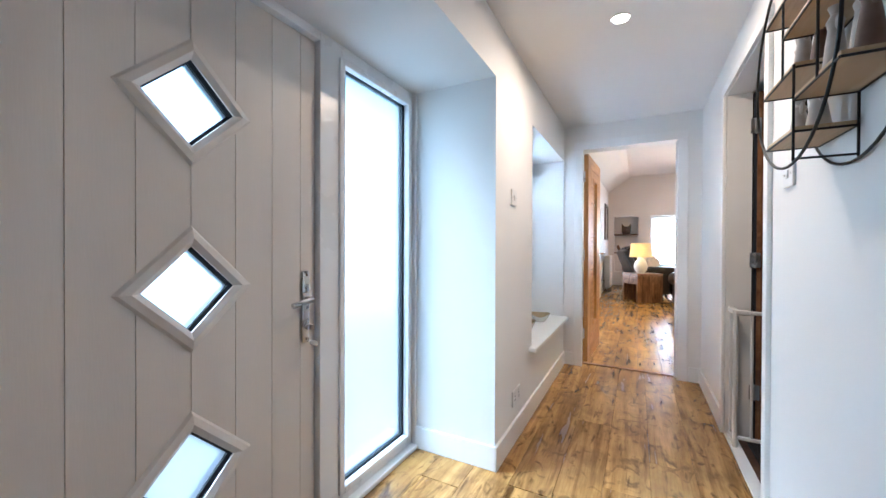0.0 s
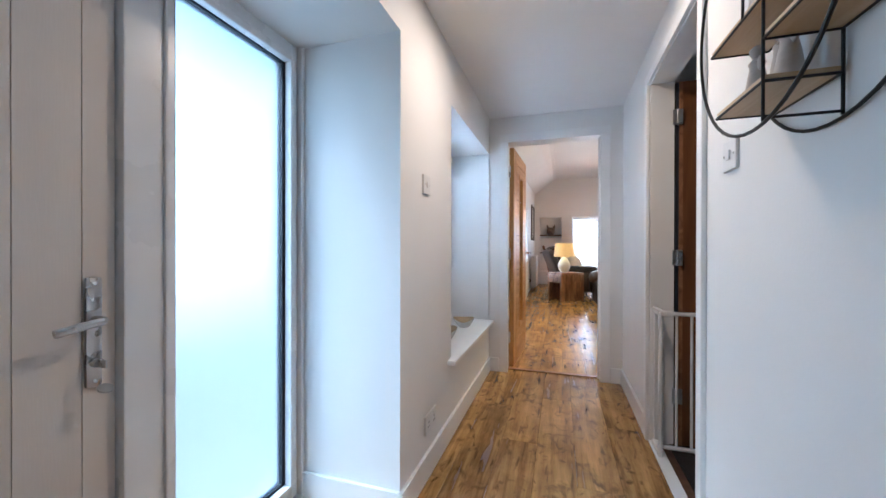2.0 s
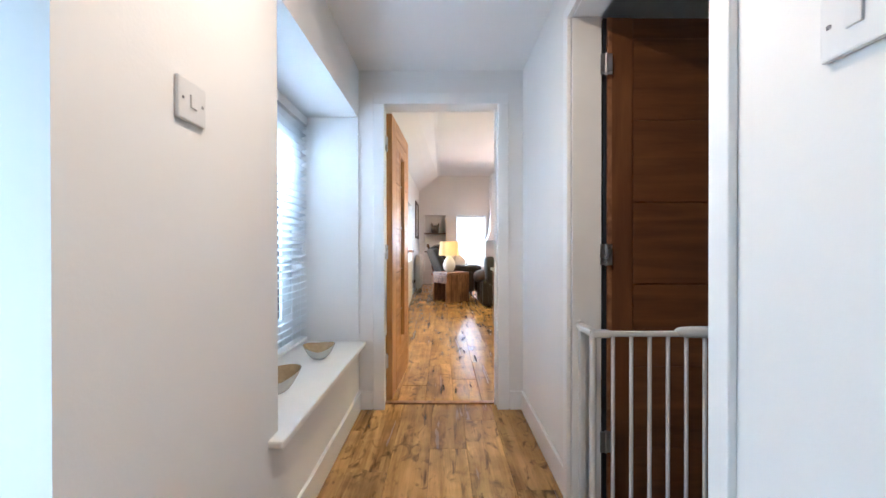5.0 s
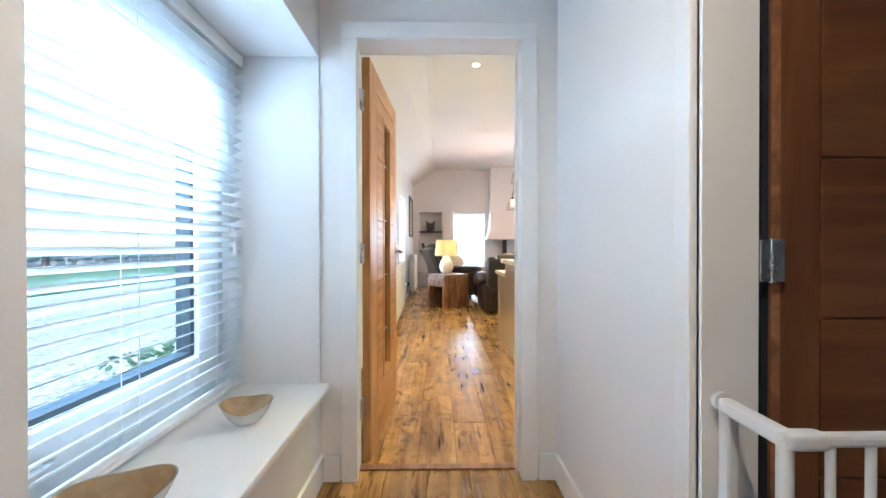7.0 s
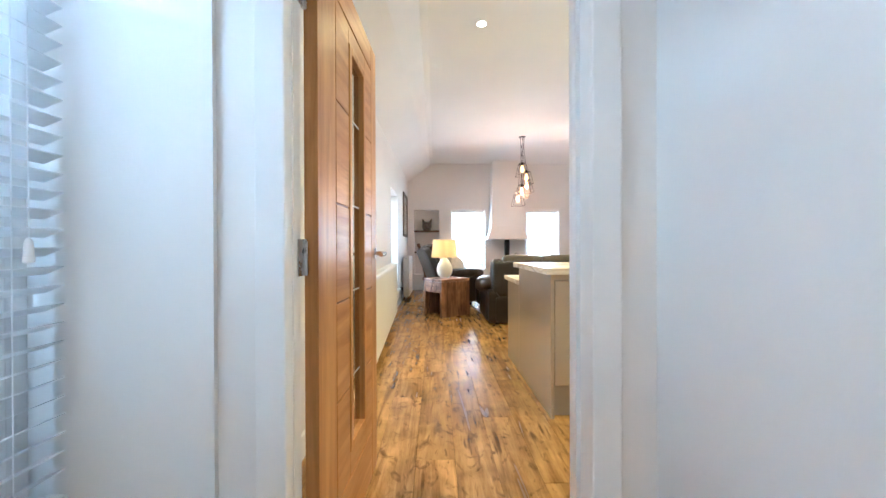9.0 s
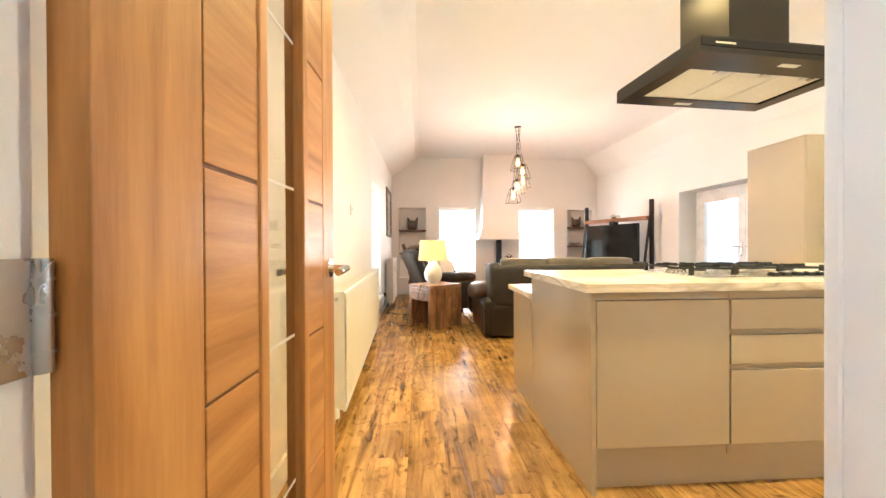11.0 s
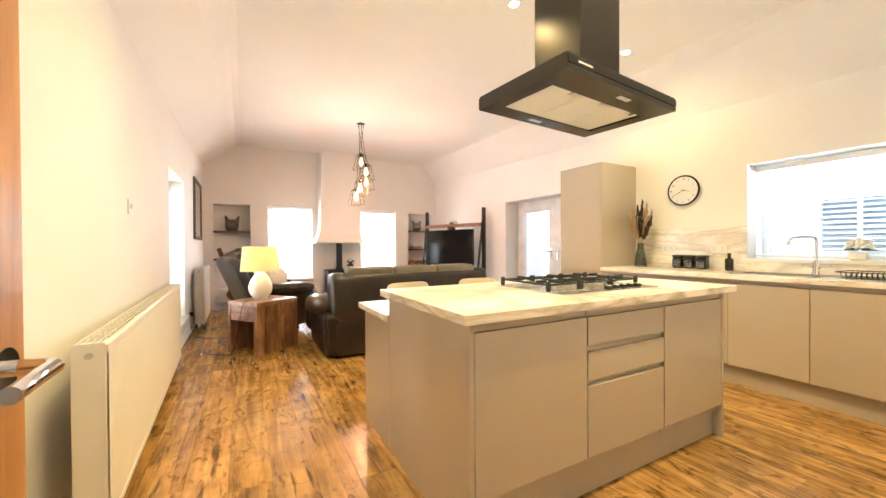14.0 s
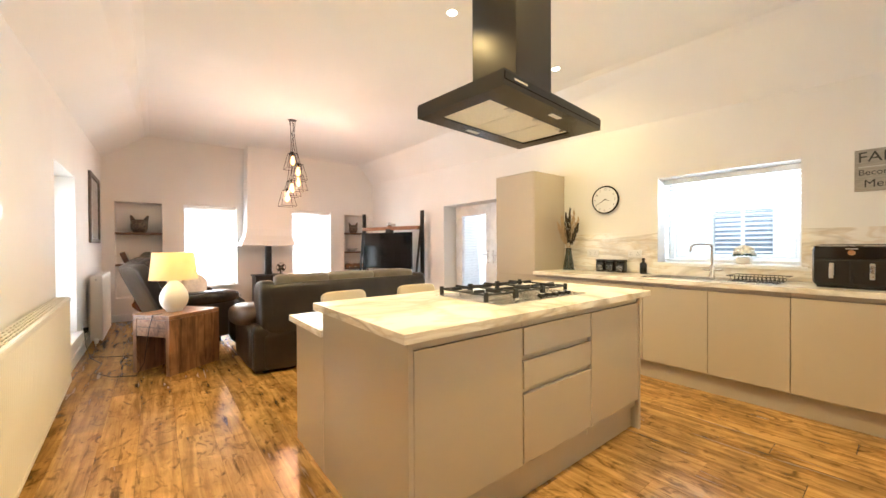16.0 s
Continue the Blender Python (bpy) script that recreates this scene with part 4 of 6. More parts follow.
def island():
    y0 = 4.512
    # carcass of three units
    for n, xa, xb, label in (("door_unit", 1.184, 1.795, "gloss cashmere island cupboard with one door"), ("drawer_unit", 1.799, 2.385, "gloss cashmere island unit with three drawers"), ("door_unit", 2.389, 2.97, "gloss cashmere island cupboard with one door")):
        u = thing("base_" + n, label, "kitchen cabinet", group="island units")
        box("body", xa, y0 + 0.022, 0.15, xb, 5.34, 0.845, CASHMERE_MATT, u)
        box("finger_rail", xa, y0 + 0.012, 0.848, xb, y0 + 0.05, 0.884, CASHMERE_MATT, u)
        if n == "door_unit":
            box("door", xa + 0.002, y0, 0.20, xb - 0.002, y0 + 0.020, 0.845, CASHMERE, u, 0.003)
        else:
            for za, zb in ((0.20, 0.528), (0.555, 0.685), (0.712, 0.845)):
                box("drawer_front", xa + 0.002, y0, za, xb - 0.002, y0 + 0.020, zb, CASHMERE, u, 0.003)
    e = thing("kitchen_island", "gloss cashmere kitchen island casing with end panels", "kitchen island")
    box("end_panel", 1.160, y0 - 0.002, 0, 1.182, 5.36, 0.884, CASHMERE, e, 0.002)
    box("end_panel", 2.973, y0 - 0.002, 0, 2.997, 5.36, 0.884, CASHMERE, e, 0.002)
    box("end_panel", 1.160, 5.363, 0, 1.182, 5.83, 0.735, CASHMERE, e, 0.002)
    box("end_panel", 2.973, 5.363, 0, 2.997, 5.83, 0.735, CASHMERE, e, 0.002)
    box("back_panel", 1.182, 5.343, 0, 2.973, 5.36, 0.884, CASHMERE, e, 0.002)
    box("plinth", 1.183, y0 + 0.05, 0, 2.972, y0 + 0.066, 0.15, CASHMERE_MATT, e, 0.001)
    w = thing("island_worktop", "thick marble-effect worktop on the kitchen island", "worktop")
    box("slab", 1.123, 4.475, 0.886, 3.064, 5.40, 0.924, MARBLE, w, 0.0015)
    box("edge_band", 1.121, 4.4735, 0.887, 3.066, 4.4748, 0.922, MARBLE_EDGE, w, 0.0005, "veined laminate edge band")
    box("edge_band", 1.1215, 4.4755, 0.887, 1.1228, 5.40, 0.922, MARBLE_EDGE, w, 0.0005, "veined laminate edge band")
    b = thing("breakfast_bar", "lower marble-effect breakfast bar slab behind island", "breakfast bar")
    box("slab", 1.148, 5.365, 0.737, 3.06, 5.955, 0.775, MARBLE, b, 0.003)


island()


def hob():
    h = thing("gas_hob", "steel gas hob with black cast iron grates", "hob", Matrix.LocRotScale((2.19, 4.93, 0.925), None, (1.03, 1.06, 0.78)))
    w, d = 0.375, 0.26
    box("plate", -w, -d, 0, w, d, 0.007, STEEL, h, 0.002)
    box("pan_well", -w + 0.02, -d + 0.10, 0.0072, w - 0.02, d - 0.02, 0.0095, STEEL, h)
    for x, y, r in ((-0.24, 0.13, 0.038), (-0.24, -0.05, 0.03), (0.24, 0.13, 0.03), (0.24, -0.05, 0.036), (0, 0.05, 0.055)):
        b = part("burner", lathe(bmesh.new(), [(r * 1.25, 0.009), (r * 1.25, 0.018), (r, 0.022), (r, 0.030)], 24, (x, y, 0)), STEEL, h, "", True)
        part("burner_cap", lathe(bmesh.new(), [(r * 0.98, 0.030), (r * 0.98, 0.036), (r * 0.8, 0.040)], 24, (x, y, 0)), CASTIRON, b, "", True)
    for cx, hw in ((-0.24, 0.112), (0.0, 0.116), (0.24, 0.112)):
        bm = bmesh.new()
        for y in (-0.135, 0.225):
            cube(bm, cx - hw, y - 0.006, 0.046, cx + hw, y + 0.006, 0.058, 0.002)
        for sx in (-1, 1):
            cube(bm, cx + sx * hw - 0.006, -0.135, 0.046, cx + sx * hw + 0.006, 0.225, 0.058, 0.002)
            for y in (-0.135, 0.225):
                cube(bm, cx + sx * hw - 0.009, y - 0.009, 0.009, cx + sx * hw + 0.009, y + 0.009, 0.072, 0.002)
        for y, sgn in ((-0.135, 1), (0.225, -1)):
            cube(bm, cx - 0.005, min(y, y + sgn * 0.11), 0.050, cx + 0.005, max(y, y + sgn * 0.11), 0.074, 0.002)
        for sx in (-1, 1):
            for y in (-0.05, 0.13):
                cube(bm, min(cx + sx * hw, cx + sx * 0.04), y - 0.005, 0.050, max(cx + sx * hw, cx + sx * 0.04), y + 0.005, 0.074, 0.002)
        part("grate", bm, CASTIRON, h, "black cast iron pan support")
    for k in range(5):
        x = 0.02 + k * 0.062
        kn = part("knob", lathe(bmesh.new(), [(0.021, 0.007), (0.022, 0.018), (0.018, 0.030)], 20, (x, -0.20, 0)), BLACKPLASTIC, h, "black knob with a silver top", True)
        part("knob_top", lathe(bmesh.new(), [(0.019, 0.030), (0.019, 0.034), (0.015, 0.036)], 20, (x, -0.20, 0)), CHROME, kn, "", True)


hob()


def cooker_hood():
    h = thing("cooker_hood", "black steel island cooker hood hung from ceiling", "cooker hood", pose(2.067, 4.80, 1.917, 0, 0, 5))
    a, b = 0.468, 0.292
    bm = bmesh.new()
    # tray with an opening for the filters
    for q in ((-a, -b, 0, a, -b + 0.15, 0.062), (-a, b - 0.10, 0, a, b, 0.062), (-a, -b + 0.15, 0, -a + 0.085, b - 0.10, 0.062), (a - 0.085, -b + 0.15, 0, a, b - 0.10, 0.062)):
        cube(bm, *q)
    bmesh.ops.remove_doubles(bm, verts=bm.verts, dist=1e-5)
    part("canopy", bm, HOODSTEEL, h)
    box("top_plate", -a + 0.003, -b + 0.003, 0.063, a - 0.003, b - 0.003, 0.072, HOODSTEEL, h)
    box("control_strip", -a + 0.002, -b - 0.003, 0.026, a - 0.002, -b, 0.060, BLACKPLASTIC, h)
    for k in range(3):
        x = -a + 0.099 + k * 0.247
        f = box("filter", x, -b + 0.153, 0.006, x + 0.240, b - 0.103, 0.016, FILTER, h, 0.002, "pale aluminium mesh grease filter")
        box("filter_latch", x + 0.14, -b + 0.158, 0.001, x + 0.20, -b + 0.185, 0.006, SATIN, f, 0.001)
    for x, y in ((0.05, -b + 0.06), (-0.08, b - 0.05)):
        box("lamp_strip", x - 0.05, y - 0.014, -0.002, x + 0.05, y + 0.014, 0.003, PALE_MARK, h, 0.001)
    box("flue", -0.17, -0.14, 0.072, 0.17, 0.16, 0.78, HOODSTEEL, h, 0.003)
    box("flue_upper", -0.164, -0.134, 0.78, 0.164, 0.154, 1.17, HOODSTEEL, h, 0.003)
    box("marking", -0.40, -b - 0.0042, 0.037, -0.30, -b - 0.003, 0.045, PALE_MARK, h)


cooker_hood()

# ---- wall run ----


def wall_units():
    xf = 4.0
    cuts = [3.32, 3.922, 4.42, 4.93, 5.55, 6.155]
    for a, b in zip(cuts, cuts[1:]):
        u = thing("base_unit", "gloss cashmere base cupboard under the worktop", "kitchen cabinet", group="base units along the wall")
        box("body", xf + 0.022, a + 0.002, 0.15, KR - 0.003, b - 0.002, 0.845, CASHMERE_MATT, u)
        box("door", xf, a + 0.002, 0.165, xf + 0.020, b - 0.002, 0.848, CASHMERE, u, 0.003)
        box("finger_rail", xf + 0.012, a + 0.002, 0.852, xf + 0.05, b - 0.002, 0.882, CASHMERE_MATT, u)
    structure("plinth", cube(bmesh.new(), 4.055, 3.32, 0, 4.072, 6.155, 0.148), CASHMERE_MATT)
    w = thing("wall_worktop", "marble-effect worktop along the kitchen wall", "worktop")
    for q in ((3.968, 3.305, 0.884, KR - 0.002, 4.02, 0.922), (3.968, 4.98, 0.884, KR - 0.002, 6.156, 0.922), (3.968, 4.02, 0.884, 4.075, 4.98, 0.922), (4.535, 4.02, 0.884, KR - 0.002, 4.98, 0.922)):
        box("slab", *q, MARBLE, w, 0.0015)
    s = thing("splashback", "marble-effect splashback panel behind the worktop", "splashback")
    for q in ((KR - 0.012, 5.04, 0.924, KR - 0.001, 6.15, 1.355), (KR - 0.012, 3.305, 0.924, KR - 0.001, 3.945, 1.355), (KR - 0.012, 3.946, 0.924, KR - 0.001, 5.0395, 1.012)):
        box("panel", *q, MARBLE, s)
    t = thing("tall_unit", "tall gloss cashmere larder cabinet with two doors", "kitchen cabinet")
    box("body", 4.028, 6.176, 0.15, KR - 0.003, 6.783, 2.098, CASHMERE, t, 0.002)
    box("door", 4.008, 6.178, 0.87, 4.027, 6.781, 2.103, CASHMERE, t, 0.003)
    box("door", 4.008, 6.178, 0.165, 4.027, 6.781, 0.862, CASHMERE, t, 0.003)
    box("side_panel", 4.008, 6.158, 0, KR - 0.003, 6.175, 2.112, CASHMERE, t, 0.002)
    box("top", 4.008, 6.175, 2.105, KR - 0.003, 6.783, 2.117, CASHMERE_MATT, t, 0.002)
    box("plinth", 4.083, 6.176, 0, 4.103, 6.783, 0.148, CASHMERE_MATT, t)


wall_units()


def sink():
    s = thing("kitchen_sink", "inset steel sink and drainer under the window", "sink")
    bm = bmesh.new()
    z = 0.923
    for q in ((4.065, 4.01, z, 4.545, 4.06, z + 0.004), (4.065, 4.94, z, 4.545, 4.99, z + 0.004), (4.065, 4.06, z, 4.12, 4.94, z + 0.004), (4.46, 4.06, z, 4.545, 4.94, z + 0.004), (4.12, 4.06, z - 0.012, 4.46, 4.48, z - 0.006)):
        cube(bm, *q, 0.001)
    part("rim", bm, STEEL, s)
    bm = bmesh.new()
    for q in ((4.12, 4.49, 0.74, 4.46, 4.94, 0.745), (4.115, 4.49, 0.74, 4.12, 4.94, 0.924), (4.46, 4.49, 0.74, 4.465, 4.94, 0.924), (4.115, 4.485, 0.74, 4.465, 4.49, 0.924), (4.115, 4.94, 0.74, 4.465, 4.945, 0.924)):
        cube(bm, *q)
    part("bowl", bm, STEEL, s)
    for k in range(8):
        box("drainer_rib", 4.14 + k * 0.04, 4.09, z - 0.006, 4.148 + k * 0.04, 4.45, z - 0.001, STEEL, s, 0.001)
    t = thing("kitchen_tap", "chrome swan-neck mixer tap behind the sink", "tap", pose(4.50, 4.53, 0.926))
    part("base", lathe(bmesh.new(), [(0.027, 0), (0.027, 0.01), (0.022, 0.02), (0.022, 0.10), (0.014, 0.11)], 24), CHROME, t, "", True)
    pts = [(0, 0, 0.09), (0, 0, 0.27)] + [(-0.0 - 0.03 * (1 - math.cos(a)), 0.03 * (1 - math.cos(a)) * 0.6, 0.27 + 0.035 * math.sin(a)) for a in (0.4, 0.8, 1.2, 1.5)]
    pts += [(-0.09, 0.07, 0.306), (-0.13, 0.105, 0.300), (-0.15, 0.12, 0.280), (-0.155, 0.124, 0.235)]
    part("spout", tube(bmesh.new(), pts, 0.011, 10), CHROME, t, "", True)
    for sg in (-1, 1):
        part("lever", rod(bmesh.new(), (0, sg * 0.02, 0.065), (-0.01, sg * 0.085, 0.07), 0.010, 12), CHROME, t, "", True)
    r = thing("dish_rack", "low black wire dish rack on the drainer", "dish rack", Matrix.LocRotScale((4.29, 4.165, 0.9275), None, (0.9, 0.84, 0.8)))
    part("rim", tube(bmesh.new(), [(-0.15, -0.23, 0.055), (0.15, -0.23, 0.055), (0.15, 0.20, 0.055), (-0.15, 0.20, 0.055)], 0.0045, 6, True), BLACK, r)
    part("base_frame", tube(bmesh.new(), [(-0.12, -0.18, 0.004), (0.12, -0.18, 0.004), (0.12, 0.16, 0.004), (-0.12, 0.16, 0.004)], 0.004, 6, True), BLACK, r)
    for k in range(13):
        y = -0.19 + k * 0.03
        part("wire", tube(bmesh.new(), [(-0.15, y, 0.055), (-0.12, y, 0.006), (0, y, 0.006), (0, y, 0.045), (0, y + 0.006, 0.045), (0, y + 0.006, 0.006), (0.12, y, 0.006), (0.15, y, 0.055)], 0.0024, 5), BLACK, r)


sink()
casement("window_3", "white kitchen window above the sink", pose(4.955, 4.4965, 1.03, 0, 0, 90), 1.087, 0.895, (), sash=0.03, fr=0.025)
blind("venetian_blind", "white venetian blind with open slats in kitchen window", pose(4.80, 4.4965, 1.918, 0, 0, 90), 1.08, 0.86, 0.0425, 2, (0.1, 0.9))
structure("window_sill", cube(bmesh.new(), 4.60, 3.91, 1.012, 4.92, 5.08, 1.042, 0.006), GLOSS, "pale kitchen window board")


def clock():
    c = thing("wall_clock", "round black-rimmed wall clock with a white face", "clock", pose(KR, 5.605, 1.755, 0, 0, -90))
    R = 0.155
    bm = tube(bmesh.new(), [(R * math.cos(t), -0.022, R * math.sin(t)) for t in (2 * math.pi * k / 56 for k in range(56))], 0.0095, 8, True)
    part("rim", bm, BLACKPLASTIC, c, "", True)
    part("case", rod(bmesh.new(), (0, -0.024, 0), (0, 0, 0), R + 0.002, 56), BLACKPLASTIC, c)
    part("face", rod(bmesh.new(), (0, -0.027, 0), (0, -0.024, 0), R - 0.008, 56), PLASTIC, c)
    for k in range(12):
        a = math.radians(90 - 30 * k)
        p = Matrix.Translation((0.122 * math.cos(a), -0.0275, 0.122 * math.sin(a)))
        lettering("numeral", str(12 if k == 0 else k), 0.030, p @ pose(-0.011, 0, -0.011, 90, 0, 0), INK, c, 0.0004)
    for n, ang, ln in (("hour_hand", -14, 0.07), ("minute_hand", 208, 0.11)):
        a = math.radians(ang)
        part(n, rod(bmesh.new(), (-0.018 * math.cos(a), -0.031, -0.018 * math.sin(a)), (ln * math.cos(a), -0.031, ln * math.sin(a)), 0.003, 6, 0.0015), BLACK, c)
    part("boss", rod(bmesh.new(), (0, -0.034, 0), (0, -0.027, 0), 0.006, 12), BLACK, c)


clock()


def sign():
    s = thing("wall_sign", "grey washed wooden family sign with dark lettering", "sign", pose(KR, 3.66, 1.772, 0, 0, -90))
    box("board", 0, -0.014, -0.155, 0.36, 0, 0.155, SIGN, s, 0.003)
    for text, size, x, z in (("FAM", 0.108, 0.014, 0.062), ("Become", 0.060, 0.018, -0.035), ("Mem", 0.080, 0.045, -0.125)):
        lettering("lettering", text, size, pose(x, -0.0148, z, 90, 0, 0), INK, s)
    box("small_line", 0.02, -0.0152, 0.022, 0.34, -0.014, 0.030, PALE_MARK, s)


sign()


def canister(y):
    c = thing("storage_canister", "black patterned storage canister with a lid", "canister", Matrix.LocRotScale((4.505, y, 0.923), None, (0.94, 0.94, 1.1)), group="three black canisters")
    part("body", puff(bmesh.new(), (0, 0, 0.052), (0.05, 0.05, 0.052), 7), BLACKPLASTIC, c, "", True)
    part("lid", puff(bmesh.new(), (0, 0, 0.115), (0.052, 0.052, 0.014), 6), BLACKPLASTIC, c, "", True)
    bm = bmesh.new()
    for k in range(5):
        for j in range(4):
            cube(bm, -0.0525, -0.034 + k * 0.015, 0.018 + j * 0.015, -0.0495, -0.027 + k * 0.015, 0.023 + j * 0.015)
    part("embossed_dots", bm, PALE_MARK, c)


for y in (5.60, 5.485, 5.37):
    canister(y)
so = thing("soap_bottle", "matt black soap bottle beside the sink", "bottle", pose(4.50, 5.135, 0.923))
part("bottle", lathe(bmesh.new(), [(0.032, 0), (0.034, 0.006), (0.034, 0.10), (0.028, 0.115), (0.013, 0.122), (0.013, 0.14)], 24), BLACKPLASTIC, so, "", True)
part("cap", lathe(bmesh.new(), [(0.015, 0.14), (0.015, 0.162), (0.011, 0.166)], 20), BLACK, so, "", True)
for y in (5.76, 5.27):
    wall_plate("wall_socket", "white double socket on marble-effect splashback", "socket", pose(KR - 0.012, y, 1.13, 0, 0, -90), 0.146, 0.086, sock)


def vase():
    v = thing("pampas_vase", "smoked glass vase holding beige and black pampas", "vase", Matrix.LocRotScale((4.44, 5.985, 0.923), None, (1.2, 1.2, 1.2)))
    part("vase", lathe(bmesh.new(), [(0.052, 0), (0.056, 0.01), (0.045, 0.09), (0.030, 0.17), (0.026, 0.21), (0.030, 0.225), (0.027, 0.223), (0.023, 0.21), (0.041, 0.09), (0.05, 0.012)], 28), SMOKEGLASS, v, "", True)
    rnd = random.Random(3)
    for k, (off, top, dark) in enumerate(((0.125, 0.47, 0), (0.095, 0.53, 0), (0.06, 0.50, 0), (0.03, 0.56, 1), (0.0, 0.60, 1), (-0.025, 0.54, 1), (-0.06, 0.57, 0), (-0.09, 0.50, 0), (-0.12, 0.44, 1))):
        a = math.pi / 2 if off > 0 else -math.pi / 2
        tip = (0.03 * math.sin(k * 2.1), off, top)
        st = part("stem", tube(bmesh.new(), [(0, 0, 0.02), (0.004 * math.cos(a), 0.004 * math.sin(a), 0.2), tip], 0.0018, 5), PAMPAS, v)
        bm = bmesh.new()
        base = Vector((0.004 * math.cos(a), 0.004 * math.sin(a), 0.2)).lerp(Vector(tip), 0.25)
        for j in range(170):
            u = rnd.random()
            c = base.lerp(Vector(tip) * 1.05, u)
            r = 0.021 * math.sin(math.pi * (0.12 + 0.84 * u))
            m = Matrix.Translation(c + Vector((rnd.uniform(-r, r), rnd.uniform(-r, r), 0))) @ Euler((rnd.uniform(-.5, .5), rnd.uniform(-.5, .5), rnd.uniform(0, 6))).to_matrix().to_4x4() @ Matrix.Diagonal((0.003, 0.002, 0.018, 1))
            bmesh.ops.create_icosphere(bm, subdivisions=1, radius=1, matrix=m)
        tagged(part("plume", bm, PAMPAS_DARK if dark else PAMPAS, st), kind="stuff")


vase()


def flowers():
    p = thing("potted_flowers", "white artificial flowers in a small white pot", "plant", pose(4.80, 4.36, 1.042))
    part("pot", puff(bmesh.new(), (0, 0, 0.035), (0.055, 0.055, 0.035), 6), CERAMIC, p, "", True)
    rnd = random.Random(2)
    bm = bmesh.new()
    for k in range(70):
        d = Vector((rnd.gauss(0, 1), rnd.gauss(0, 1), abs(rnd.gauss(0, 1)))).normalized() * 0.075
        bmesh.ops.create_icosphere(bm, subdivisions=1, radius=1, matrix=Matrix.Translation(d + Vector((0, 0, 0.09))) @ Euler((rnd.uniform(0, 6), rnd.uniform(0, 6), 0)).to_matrix().to_4x4() @ Matrix.Diagonal((0.022, 0.022, 0.008, 1)))
    tagged(part("blossom", bm, PETAL, p), kind="stuff")
    bm = bmesh.new()
    for k in range(16):
        a = k * 0.4
        bmesh.ops.create_icosphere(bm, subdivisions=1, radius=1, matrix=Matrix.Translation((0.07 * math.cos(a), 0.07 * math.sin(a), 0.085)) @ Euler((0.4, 0.3, a)).to_matrix().to_4x4() @ Matrix.Diagonal((0.03, 0.014, 0.004, 1)))
    part("leaves", bm, LEAF, p)


flowers()


def air_fryer():
    f = thing("air_fryer", "black double-drawer air fryer with steel handles", "air fryer", pose(4.30, 3.64, 0.923, 0, 0, -90))
    part("body", puff(bmesh.new(), (0, 0, 0.155), (0.195, 0.17, 0.15), 10), BLACKPLASTIC, f, "", True)
    box("base", -0.17, -0.14, 0, 0.17, 0.14, 0.02, BLACKPLASTIC, f, 0.004)
    pn = part("control_panel", cube(bmesh.new(), -0.165, -0.176, 0.205, 0.165, -0.160, 0.285, 0.006), SCREEN, f, "glossy control panel with a round dial")
    part("dial", rod(bmesh.new(), (0, -0.185, 0.245), (0, -0.175, 0.245), 0.018, 24), CHROME, pn, "", True)
    box("marking", -0.03, -0.1775, 0.268, 0.03, -0.176, 0.274, PALE_MARK, pn)
    box("trim_band", -0.197, -0.168, 0.288, 0.197, 0.10, 0.294, SATIN, f, 0.002)
    for x in (-0.092, 0.092):
        d = box("drawer", x - 0.088, -0.176, 0.03, x + 0.088, -0.155, 0.195, BLACKPLASTIC, f, 0.005)
        box("handle", x - 0.012, -0.215, 0.07, x + 0.012, -0.176, 0.175, SATIN, d, 0.006, "brushed steel drawer handle")


air_fryer()

# ---- radiators ----


